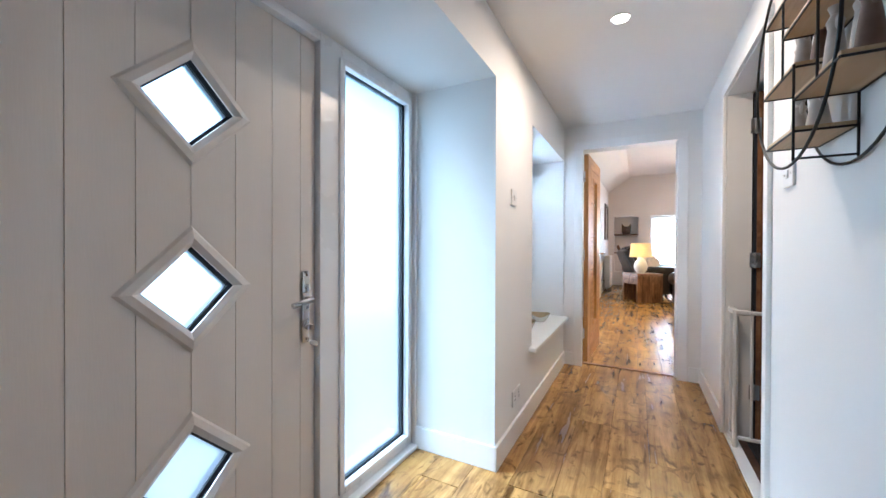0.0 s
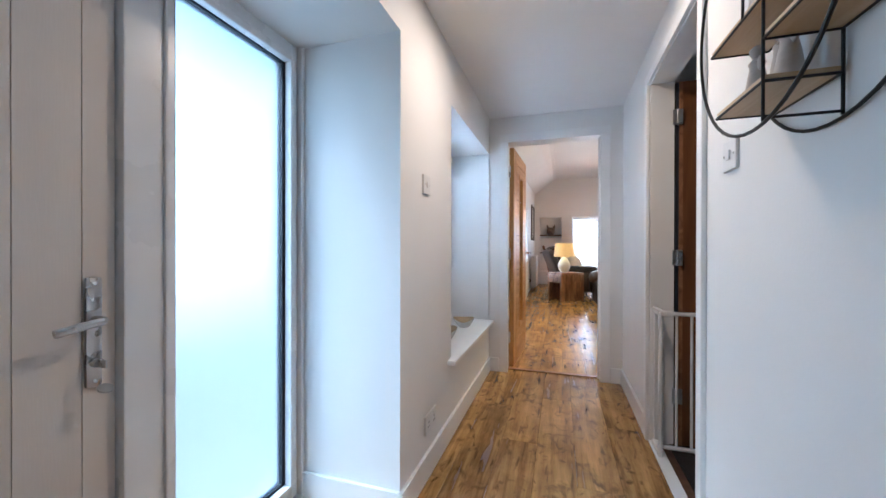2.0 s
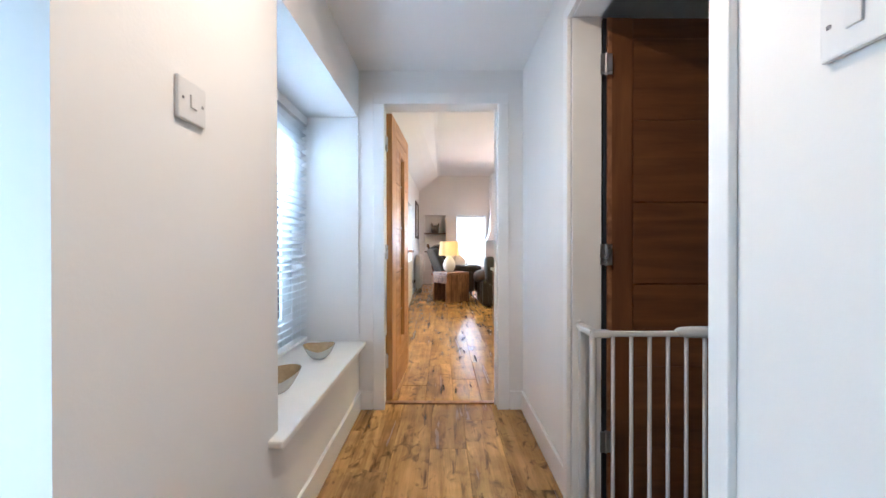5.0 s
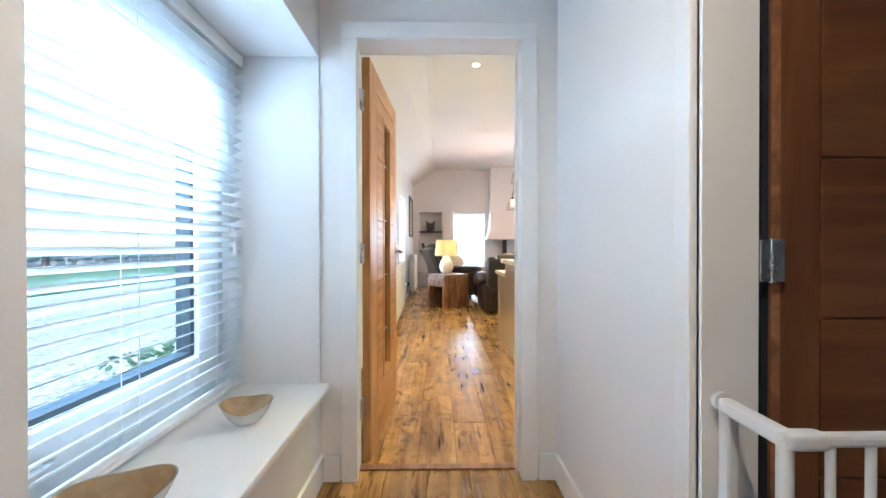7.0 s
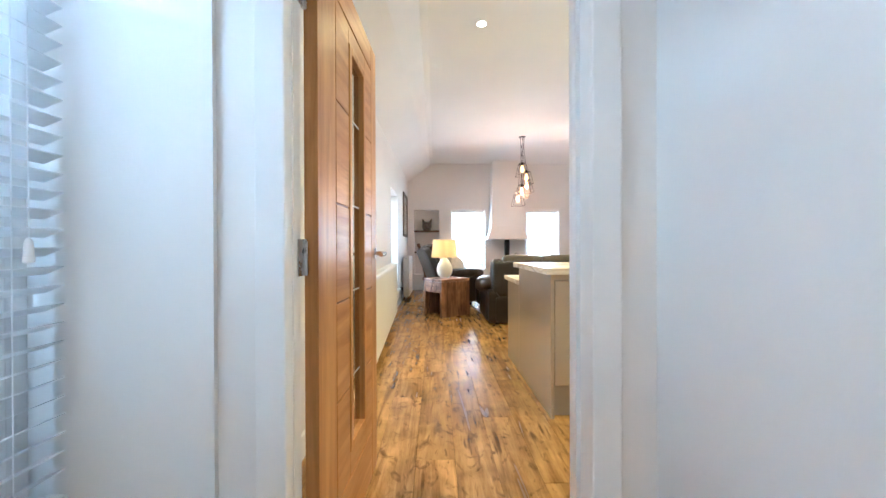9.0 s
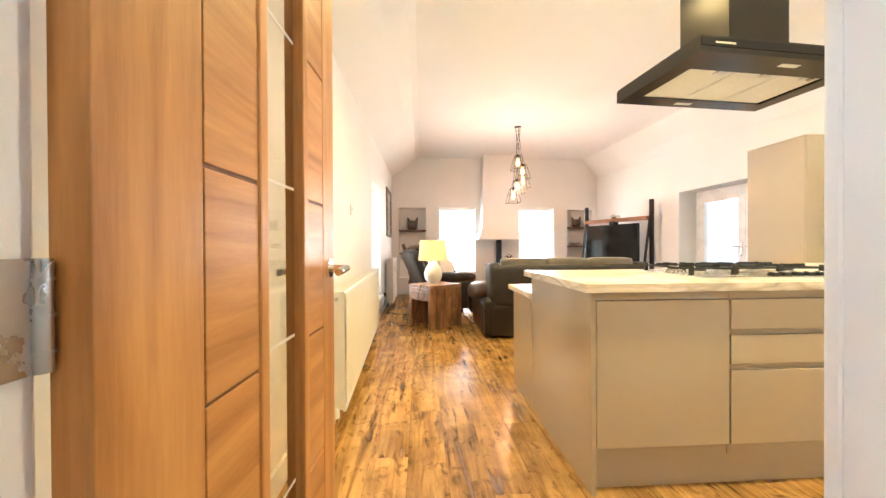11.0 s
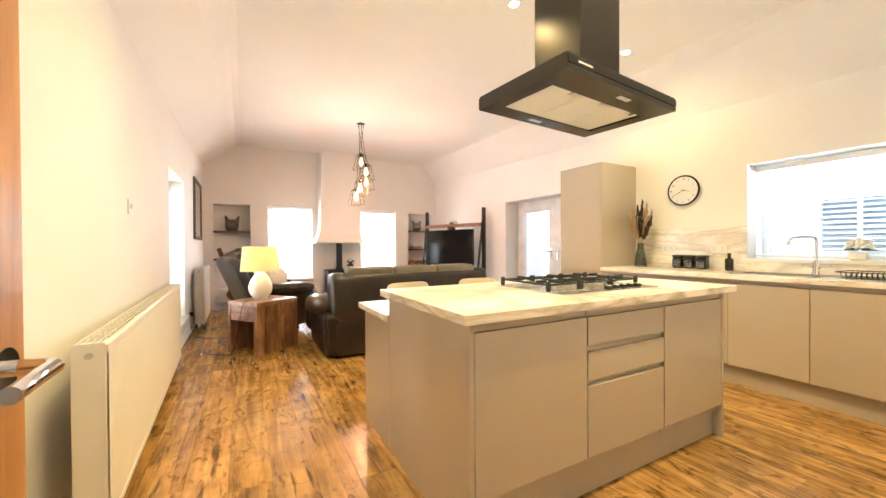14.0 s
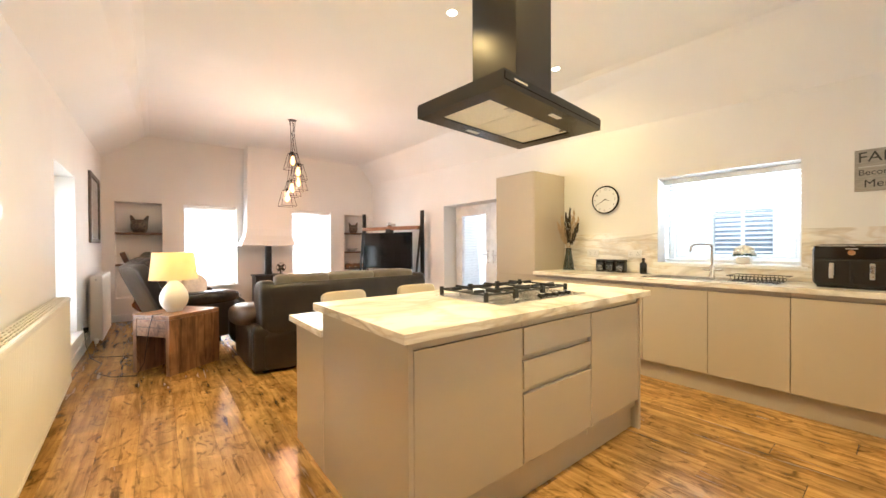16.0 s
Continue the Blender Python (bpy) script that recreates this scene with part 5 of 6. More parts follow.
def radiator(label, m, w, h, d, valve_x):
    """Panel radiator; local x along it, facing -y, wall at y = d + 0.04."""
    r = thing("radiator", label, "radiator", m)
    n = int(w / 0.033)
    bm = bmesh.new()
    vs = []
    for k in range(n * 4 + 1):
        u = k / (n * 4)
        x = -w / 2 + 0.02 + (w - 0.04) * u
        off = (0.0, 0.0, 0.0045, 0.0045)[k % 4]
        vs.append((bm.verts.new((x, off, 0.035)), bm.verts.new((x, off, h - 0.035))))
    for (a, b), (c, e) in zip(vs, vs[1:]):
        bm.faces.new((a, c, e, b))
    part("ribbed_panel", bm, RADPAINT, r)
    box("front_frame", -w / 2, 0.0055, 0, w / 2, 0.016, h, RADPAINT, r, 0.004)
    box("top_edge", -w / 2, -0.002, h - 0.035, w / 2, 0.006, h - 0.004, RADPAINT, r, 0.003)
    box("bottom_edge", -w / 2, -0.002, 0.004, w / 2, 0.006, 0.035, RADPAINT, r, 0.003)
    box("back_panel", -w / 2, d - 0.014, 0.01, w / 2, d, h - 0.006, RADPAINT, r, 0.004)
    for x in (-w / 2, w / 2 - 0.004):
        box("end_cap", x, 0.004, 0.012, x + 0.004, d - 0.004, h + 0.004, RADPAINT, r, 0.0015)
    g = bmesh.new()
    m_ = int(w / 0.07)
    for k in range(m_):
        x = -w / 2 + 0.02 + k * (w - 0.04) / (m_ - 1)
        cube(g, x - 0.003, 0.012, h - 0.004, x + 0.003, d - 0.008, h + 0.004)
    for k in range(5):
        y = 0.012 + (d - 0.024) * k / 4
        cube(g, -w / 2 + 0.004, y - 0.003, h - 0.003, w / 2 - 0.004, y + 0.003, h + 0.0045)
    part("top_grille", g, RADPAINT, r, "slotted white top grille")
    # Fins coloured dark grey to give the inside shade below the grille.
    shaded_fins = bmesh.new()
    for k in range(int(w / 0.025)):
        x = -w / 2 + 0.02 + k * 0.025
        cube(shaded_fins, x, 0.03, 0.04, x + 0.002, d - 0.02, h - 0.03)
    part("shaded_fins", shaded_fins, DRYSTONE, r)
    part("bleed_plug", rod(bmesh.new(), (valve_x * (w / 2 + 0.007), d * 0.5, h - 0.04), (valve_x * (w / 2 - 0.01), d * 0.5, h - 0.04), 0.012, 14), SATIN, r)
    v = part("valve", rod(bmesh.new(), (valve_x * (w / 2 + 0.03), d * 0.5, -0.06), (valve_x * (w / 2 + 0.03), d * 0.5, 0.03), 0.011, 14), CHROME, r, "", True)
    part("valve_head", lathe(bmesh.new(), [(0.016, 0), (0.02, 0.006), (0.02, 0.05), (0.015, 0.058)], 18, (valve_x * (w / 2 + 0.03), d * 0.5, -0.02)), PLASTIC, v, "", True)
    for x in (-w * 0.35, w * 0.35):
        box("bracket", x - 0.02, d, 0.1, x + 0.02, d + 0.045, h - 0.1, RADPAINT, r)
    part("pipe", rod(bmesh.new(), (valve_x * (w / 2 + 0.03), d * 0.5, -0.12), (valve_x * (w / 2 + 0.03), d * 0.5, -0.05), 0.0075, 10), CHROME, r)


radiator("long white ribbed panel radiator on the kitchen wall", pose(-0.06, 6.43, 0.115, 0, 0, 92), 2.56, 0.705, 0.10, -1)
radiator("white panel radiator below the framed picture", pose(-0.065, 10.15, 0.07, 0, 0, 90), 1.1, 0.80, 0.115, -1)
wall_plate("thermostat", "small white room thermostat on the kitchen wall", "thermostat", pose(KL, 6.455, 1.437, 0, 0, 90), 0.10, 0.10, [("display", (-0.02, -0.0145, -0.01, 0.02, -0.009, 0.02), SATIN)])


def picture():
    p = thing("framed_picture", "dark framed picture under glass on the wall", "picture", pose(KL, 10.48, 1.762, 0, 0, 90))
    w, h = 0.50, 0.47
    for a in ((-w, -0.03, -h, -w + 0.055, 0, h), (w - 0.055, -0.03, -h, w, 0, h), (-w + 0.055, -0.03, -h, w - 0.055, 0, -h + 0.055), (-w + 0.055, -0.03, h - 0.055, w - 0.055, 0, h)):
        box("frame_bar", *a, FRAMEWOOD, p, 0.006)
    box("mount", -w + 0.05, -0.012, -h + 0.05, w - 0.05, -0.002, h - 0.05, PALE_MARK, p)
    box("print", -w + 0.14, -0.0135, -h + 0.14, w - 0.14, -0.012, h - 0.14, FRAMEWOOD, p)
    box("glazing", -w + 0.05, -0.018, -h + 0.05, w - 0.05, -0.015, h - 0.05, CLEAR, p)


picture()

# ---- side table and lamp ----


def side_table():
    m = pose(0.634, 8.08, 0, 0, 0, 36)
    t = thing("side_table", "chunky acacia side table with one drawer", "side table", m)
    a, b, H = 0.275, 0.235, 0.572
    # local -x side faces the room corner with the drawer, planks run upright on the other sides
    for k in range(5):
        x = -a + k * 2 * a / 5
        box("top_plank", x + 0.0008, -b, H - 0.04, x + 2 * a / 5 - 0.0008, b, H, TABLETOP, t, 0.002)
    for k in range(6):
        x = -a + k * 2 * a / 6
        box("side_plank", x + 0.0008, -b, 0, x + 2 * a / 6 - 0.0008, -b + 0.045, H - 0.041, TABLEWOOD, t, 0.002)
        box("side_plank", x + 0.0008, b - 0.045, 0, x + 2 * a / 6 - 0.0008, b, H - 0.041, TABLEWOOD, t, 0.002)
    box("drawer_case", -a + 0.03, -b + 0.046, 0.36, a - 0.004, b - 0.046, H - 0.042, TABLEWOOD, t)
    d = box("drawer", -a + 0.004, -b + 0.05, 0.365, -a + 0.028, b - 0.05, H - 0.046, TABLETOP, t, 0.003, "plain wooden drawer front")
    box("drawer_lip", -a + 0.002, -b + 0.06, 0.45, -a + 0.004, b - 0.06, 0.456, SHELFWOOD, d)
    box("inner_post", -0.02, -0.03, 0, 0.03, 0.03, 0.36, TABLEWOOD, t, 0.003)


side_table()


def table_lamp():
    l = thing("table_lamp", "egg-shaped white ceramic lamp with lit cream shade", "table lamp", pose(0.604, 8.085, 0.573))
    prof = [(0.070, 0), (0.074, 0.008), (0.070, 0.014)]
    for k in range(1, 19):
        u = k / 19
        prof.append((0.124 * (max(0.01, 1 - ((u - 0.38) / 0.62) ** 1.75) ** 0.80 if u > 0.38 else math.sqrt(1 - ((0.38 - u) / 0.46) ** 2)), 0.012 + 0.322 * u))
    prof.append((0.010, 0.335))
    part("base", lathe(bmesh.new(), prof, 36), CERAMIC, l, "matt white egg-shaped base", True)
    part("stem", rod(bmesh.new(), (0, 0, 0.33), (0, 0, 0.42), 0.007, 10), CHROME, l)
    bm = bmesh.new()
    seg = 40
    rows = [[bm.verts.new((r * math.cos(2 * math.pi * k / seg), r * math.sin(2 * math.pi * k / seg), z)) for k in range(seg)] for r, z in ((0.208, 0.325), (0.180, 0.600), (0.177, 0.600), (0.205, 0.325))]
    for A, B in zip(rows, rows[1:] + rows[:1]):
        for k in range(seg):
            bm.faces.new((A[k], A[(k + 1) % seg], B[(k + 1) % seg], B[k]))
    part("shade", bm, SHADE, l, "glowing cream linen drum shade", True)
    part("bulb", lathe(bmesh.new(), [(0.012, 0.42), (0.02, 0.44), (0.028, 0.47), (0.02, 0.498), (0.004, 0.506)], 16), BULBGLASS, l, "", True)
    c = thing("lamp_cable", "thin black cable trailing from lamp to socket", "cable")
    part("flex", tube(bmesh.new(), [(0.50, 7.93, 0.577), (0.43, 7.89, 0.576), (0.40, 7.86, 0.45), (0.36, 7.93, 0.12), (0.30, 7.95, 0.006), (0.12, 8.05, 0.006), (-0.02, 8.30, 0.006), (0.0, 8.65, 0.006), (-0.12, 9.0, 0.006), (-0.19, 9.3, 0.10), (-0.20, 9.32, 0.28)], 0.0035, 6), BLACK, c)
    part("plug", cube(bmesh.new(), -0.208, 9.29, 0.24, -0.165, 9.34, 0.30, 0.006), BLACKPLASTIC, c)
    c2 = thing("floor_cable", "thin black cable lying on the wooden floor", "cable")
    part("flex", tube(bmesh.new(), [(-0.12, 9.05, 0.006), (0.0, 8.95, 0.006), (0.18, 8.85, 0.006), (0.42, 8.75, 0.006), (0.6, 8.78, 0.006)], 0.0035, 6), BLACK, c2)
    wall_plate("wall_socket", "white wall socket beside the low radiator", "socket", pose(KL, 9.32, 0.27, 0, 0, 90), 0.146, 0.086, sock)


table_lamp()

# ---- seating ----


def sofa():
    s = thing("sofa", "black leather three-seat sofa with paler head roll", "sofa", pose(1.18, 7.18, 0))
    W = 2.06
    box("base", 0.05, 0.06, 0.03, W - 0.05, 0.92, 0.26, LEATHER, s, 0.03)
    lean = Matrix.Rotation(radians(-5), 4, 'X')
    part("back_shell", puff(bmesh.new(), (W / 2, 0.10, 0.62), (W / 2 - 0.09, 0.075, 0.245), 12, lean, 9), LEATHER, s, "", True)
    part("back_skirt", puff(bmesh.new(), (W / 2, 0.085, 0.21), (W / 2 - 0.09, 0.065, 0.185), 14, None, 9), LEATHER, s, "", True)
    part("seam", tube(bmesh.new(), [(0.12, 0.022, 0.392), (W / 2, 0.018, 0.390), (W - 0.12, 0.022, 0.392)], 0.006, 6), LEATHER, s)
    for k in range(3):
        x = 0.22 + 0.27 + k * 0.54
        part("back_cushion", puff(bmesh.new(), (x, 0.30, 0.62), (0.268, 0.13, 0.25), 4, Matrix.Rotation(radians(-10), 4, 'X')), LEATHER_LIT, s, "", True)
        part("seat_cushion", puff(bmesh.new(), (x, 0.62, 0.36), (0.268, 0.33, 0.12), 5), LEATHER_LIT, s, "", True)
        part("head_cushion", puff(bmesh.new(), (x, 0.185, 0.885), (0.272, 0.10, 0.062), 5), LEATHER_PALE, s, "pale grey leather head roll", True)
    for x, sg in ((0.10, 1), (W - 0.10, -1)):
        a = part("arm", puff(bmesh.new(), (x, 0.56, 0.235), (0.125, 0.46, 0.215), 7), LEATHER, s, "", True)
        part("arm_pad", puff(bmesh.new(), (x - sg * 0.02, 0.68, 0.50), (0.185, 0.48, 0.125), 2.7, Matrix.Rotation(radians(-7), 4, 'X')), LEATHER_LIT, a, "", True)
        part("arm_roll", puff(bmesh.new(), (x - sg * 0.01, 1.03, 0.34), (0.165, 0.12, 0.22), 3.4), LEATHER, a, "", True)
        part("wing", puff(bmesh.new(), (x + sg * 0.035, 0.19, 0.64), (0.085, 0.16, 0.25), 4.5, lean), LEATHER, a, "", True)
        part("side_panel", puff(bmesh.new(), (x - sg * 0.03, 0.14, 0.25), (0.075, 0.10, 0.225), 8), LEATHER, a, "", True)
    for x in (0.12, W - 0.12):
        for y in (0.12, 0.84):
            part("foot", rod(bmesh.new(), (x, y, 0), (x, y, 0.04), 0.03, 12), BLACK, s)


sofa()


def recliner():
    r = thing("recliner_chair", "dark leather recliner armchair tipped well back", "armchair", Matrix.LocRotScale((0.77, 9.20, 0), Euler((0, 0, radians(16))), (0.96, 1.1, 1.12)))
    # local +x is forward
    part("base", puff(bmesh.new(), (0.02, 0, 0.17), (0.36, 0.36, 0.13), 6), LEATHER, r, "", True)
    part("seat_cushion", puff(bmesh.new(), (0.10, 0, 0.40), (0.36, 0.28, 0.11), 4, Matrix.Rotation(radians(-8), 4, 'Y')), LEATHER_SHEEN, r, "", True)
    tilt = Matrix.Rotation(radians(-27), 4, 'Y')
    part("back_shell", puff(bmesh.new(), (-0.43, 0, 0.60), (0.075, 0.37, 0.36), 6, tilt), LEATHER, r, "", True)
    bk = part("back_cushion", puff(bmesh.new(), (-0.34, 0, 0.61), (0.10, 0.31, 0.25), 3.6, tilt), LEATHER_SHEEN, r, "", True)
    part("head_cushion", puff(bmesh.new(), (-0.47, 0, 0.86), (0.11, 0.31, 0.13), 3.2, tilt), LEATHER_SHEEN, bk, "", True)
    for y in (-0.36, 0.36):
        a = part("arm", puff(bmesh.new(), (0.06, y, 0.30), (0.42, 0.085, 0.22), 6), LEATHER, r, "", True)
        part("arm_pad", puff(bmesh.new(), (0.06, y, 0.53), (0.42, 0.115, 0.075), 3.2), LEATHER_SHEEN, a, "", True)
    part("footrest", puff(bmesh.new(), (0.46, 0, 0.30), (0.06, 0.28, 0.16), 4), LEATHER, r, "", True)
    for x in (-0.24, 0.28):
        for y in (-0.25, 0.25):
            part("foot", rod(bmesh.new(), (x, y, 0), (x, y, 0.06), 0.025, 10), BLACK, r)
    c = part("scatter_cushion", puff(bmesh.new(), (0, 0, 0), (0.17, 0.06, 0.18), 2.6), CUSHION, None, "", True)
    c.matrix_world = pose(0.86, 9.24, 0.72, -20, 25, 30)
    tagged(c, "pale fabric scatter cushion lying on the recliner", "cushion")


recliner()


def bar_stool(x, y, turn):
    s = thing("bar_stool", "stone grey leatherette bar stool with low back", "stool", pose(x, y, 0, 0, 0, turn), group="stools at the breakfast bar")
    part("seat", puff(bmesh.new(), (0, 0, 0.56), (0.20, 0.19, 0.045), 5), STOOLSKIN, s, "", True)
    part("backrest", puff(bmesh.new(), (0, 0.20, 0.73), (0.205, 0.032, 0.125), 6, Matrix.Rotation(radians(-8), 4, 'X')), STOOLSKIN, s, "", True)
    part("backrest_frame", tube(bmesh.new(), [(-0.15, 0.17, 0.53), (-0.15, 0.225, 0.72), (0.15, 0.225, 0.72), (0.15, 0.17, 0.53)], 0.011), CHROME, s, "", True)
    part("column", rod(bmesh.new(), (0, 0, 0.02), (0, 0, 0.53), 0.028, 18), CHROME, s, "", True)
    part("foot_plate", lathe(bmesh.new(), [(0.20, 0), (0.20, 0.006), (0.05, 0.022), (0.03, 0.04)], 32), CHROME, s, "", True)
    part("footrest", tube(bmesh.new(), [(0, 0, 0.25), (-0.13, -0.04, 0.25), (-0.10, -0.15, 0.25), (0.10, -0.15, 0.25), (0.13, -0.04, 0.25), (0, 0, 0.25)], 0.010), CHROME, s, "", True)


bar_stool(1.73, 6.15, 6)
bar_stool(2.45, 6.18, -4)

# ---- far end ----


def chimney_hood():
    h = thing("fireplace_hood", "tapered white plaster hood above the stove", "fireplace hood", pose(2.19, KF, -0.06))
    bm = bmesh.new()
    rows = []
    for z, hw, d in ((1.30, 0.485, 0.50), (1.325, 0.487, 0.502), (1.345, 0.478, 0.49), (1.40, 0.445, 0.46), (1.50, 0.405, 0.42), (1.62, 0.380, 0.395), (3.24, 0.345, 0.375)):
        rows.append([bm.verts.new(p) for p in ((-hw, -0.001, z), (-hw, -d, z), (hw, -d, z), (hw, -0.001, z))])
    for A, B in zip(rows, rows[1:]):
        for k in range(4):
            bm.faces.new((A[k], A[(k + 1) % 4], B[(k + 1) % 4], B[k]))
    bm.faces.new(rows[0][::-1])
    bm.faces.new(rows[-1])
    part("plaster_body", bm, PAINT, h)
    st = thing("wood_stove", "black wood-burning stove with flue pipe", "stove", pose(2.20, 11.16, 0))
    for x in (-0.2, 0.2):
        for y in (-0.13, 0.13):
            part("leg", rod(bmesh.new(), (x, y, 0), (x, y, 0.12), 0.02, 8), CASTIRON, st)
    box("body", -0.26, -0.18, 0.12, 0.26, 0.18, 0.66, CASTIRON, st, 0.012)
    box("top_plate", -0.28, -0.20, 0.66, 0.28, 0.20, 0.685, CASTIRON, st, 0.006)
    d = box("door", -0.2, -0.195, 0.2, 0.2, -0.18, 0.6, CASTIRON, st, 0.006)
    box("door_glass", -0.14, -0.199, 0.27, 0.14, -0.195, 0.53, SCREEN, d)
    part("handle", rod(bmesh.new(), (0.17, -0.22, 0.36), (0.17, -0.22, 0.44), 0.009, 10), SATIN, d)
    part("flue_pipe", rod(bmesh.new(), (0, 0, 0.685), (0, 0, 1.42), 0.062, 28), BLACK, st, "", True)
    part("flue_collar", rod(bmesh.new(), (0, 0, 0.685), (0, 0, 0.73), 0.072, 28), BLACK, st, "", True)
    f = thing("stove_fan", "small black heat-powered fan on the stove", "stove fan", pose(2.40, 11.06, 0.686))
    box("foot", -0.04, -0.03, 0, 0.04, 0.03, 0.012, BLACK, f, 0.002)
    box("stand", -0.012, -0.01, 0.012, 0.012, 0.01, 0.11, BLACK, f, 0.002)
    part("ring", tube(bmesh.new(), [(0.088 * math.cos(t), -0.02, 0.13 + 0.088 * math.sin(t)) for t in (2 * math.pi * k / 28 for k in range(28))], 0.004, 6, True), BLACK, f, "", True)
    for k in range(4):
        a = radians(45 + 90 * k)
        bm = bmesh.new()
        puff(bm, (0, 0, 0), (0.036, 0.004, 0.026), 3, None, 3)
        b = part("blade", bm, BLACK, f, "", True)
        b.matrix_basis = Matrix.Translation((0.045 * math.cos(a), -0.022, 0.13 + 0.045 * math.sin(a))) @ Matrix.Rotation(-a, 4, 'Y') @ Matrix.Rotation(0.4, 4, 'X')
    part("hub", rod(bmesh.new(), (0, -0.03, 0.13), (0, 0.0, 0.13), 0.012, 12), SATIN, f)
    l = thing("hearth_lantern", "small black metal lantern standing by the stove", "lantern", pose(1.62, 10.75, 0))
    box("base", -0.08, -0.08, 0, 0.08, 0.08, 0.02, BLACK, l, 0.003)
    for x in (-0.07, 0.07):
        for y in (-0.07, 0.07):
            part("post", rod(bmesh.new(), (x, y, 0.02), (x, y, 0.25), 0.006, 6), BLACK, l)
    part("roof", rod(bmesh.new(), (0, 0, 0.25), (0, 0, 0.33), 0.115, 4, 0.02), BLACK, l)
    part("ring_handle", tube(bmesh.new(), [(0.03 * math.cos(t), 0, 0.36 + 0.03 * math.sin(t)) for t in (2 * math.pi * k / 16 for k in range(16))], 0.004, 6, True), BLACK, l)
    part("candle", rod(bmesh.new(), (0, 0, 0.02), (0, 0, 0.12), 0.035, 18), CERAMIC, l)


chimney_hood()
for wx, nm in ((1.2865, "window_4"), (3.1525, "window_5")):
    casement(nm, "white framed gable window behind a blind", pose(wx, 11.77, 0.50, 0, 0, 180), 0.835, 1.485, (), sash=0.06)
    blind("venetian_blind", "white venetian blind glowing in the gable window", pose(wx, 11.53, 1.984, 0, 0, 180), 0.83, 1.47, 0.0425, 12, (0.15, 0.85))
    structure("window_sill", cube(bmesh.new(), wx - 0.47, KF - 0.06, 0.485, wx + 0.47, 11.735, 0.515, 0.006), GLOSS)
casement("window_6", "white framed side window of the living room", pose(-0.56, 8.45, 0.30, 0, 0, -90), 1.06, 1.69, (), sash=0.06)
blind("venetian_blind", "white venetian blind glowing in side window", pose(-0.45, 8.45, 1.985, 0, 0, -90), 1.04, 1.65, 0.0425, 12, (0.15, 0.85))
structure("window_sill", cube(bmesh.new(), -0.52, 7.88, 0.285, -0.17, 9.02, 0.315, 0.006), GLOSS)


def alcove_shelves(x0, x1, zs):
    for z in zs:
        s = thing("alcove_shelf", "dark timber shelf fixed in wall alcove", "shelf", group="alcove shelves")
        box("board", x0 + 0.001, KF + 0.01, z, x1 - 0.001, 11.719, z + 0.034, SHELFWOOD, s, 0.003)


alcove_shelves(-0.06, 0.56, (0.915, 1.445))
alcove_shelves(3.892, 4.497, (0.69, 1.065, 1.505))


def dog_bust(x, y, z, s, turn):
    bm = bmesh.new()
    puff(bm, (0, 0, 0.10), (0.105, 0.09, 0.10), 3)
    puff(bm, (0, -0.075, 0.085), (0.062, 0.045, 0.05), 2.6)
    puff(bm, (0, 0.02, 0.03), (0.085, 0.075, 0.035), 4)
    for sg in (-1, 1):
        m = Matrix.Translation((sg * 0.085, 0.01, 0.21)) @ Matrix.Rotation(sg * 0.35, 4, 'Y')
        bmesh.ops.create_cone(bm, cap_ends=True, segments=10, radius1=0.042, radius2=0.012, depth=0.11, matrix=m)
    o = part("dog_bust", bm, BUST, None, "", True)
    o.matrix_world = Matrix.LocRotScale((x, y, z), Euler((0, 0, radians(turn))), (s, s, s))
    tagged(o, "dark mosaic ornament of a pricked-ear head on shelf", "ornament", "alcove ornaments")


dog_bust(0.25, 11.58, 1.481, 1.12, -8)
dog_bust(4.17, 11.58, 1.541, 0.95, -14)


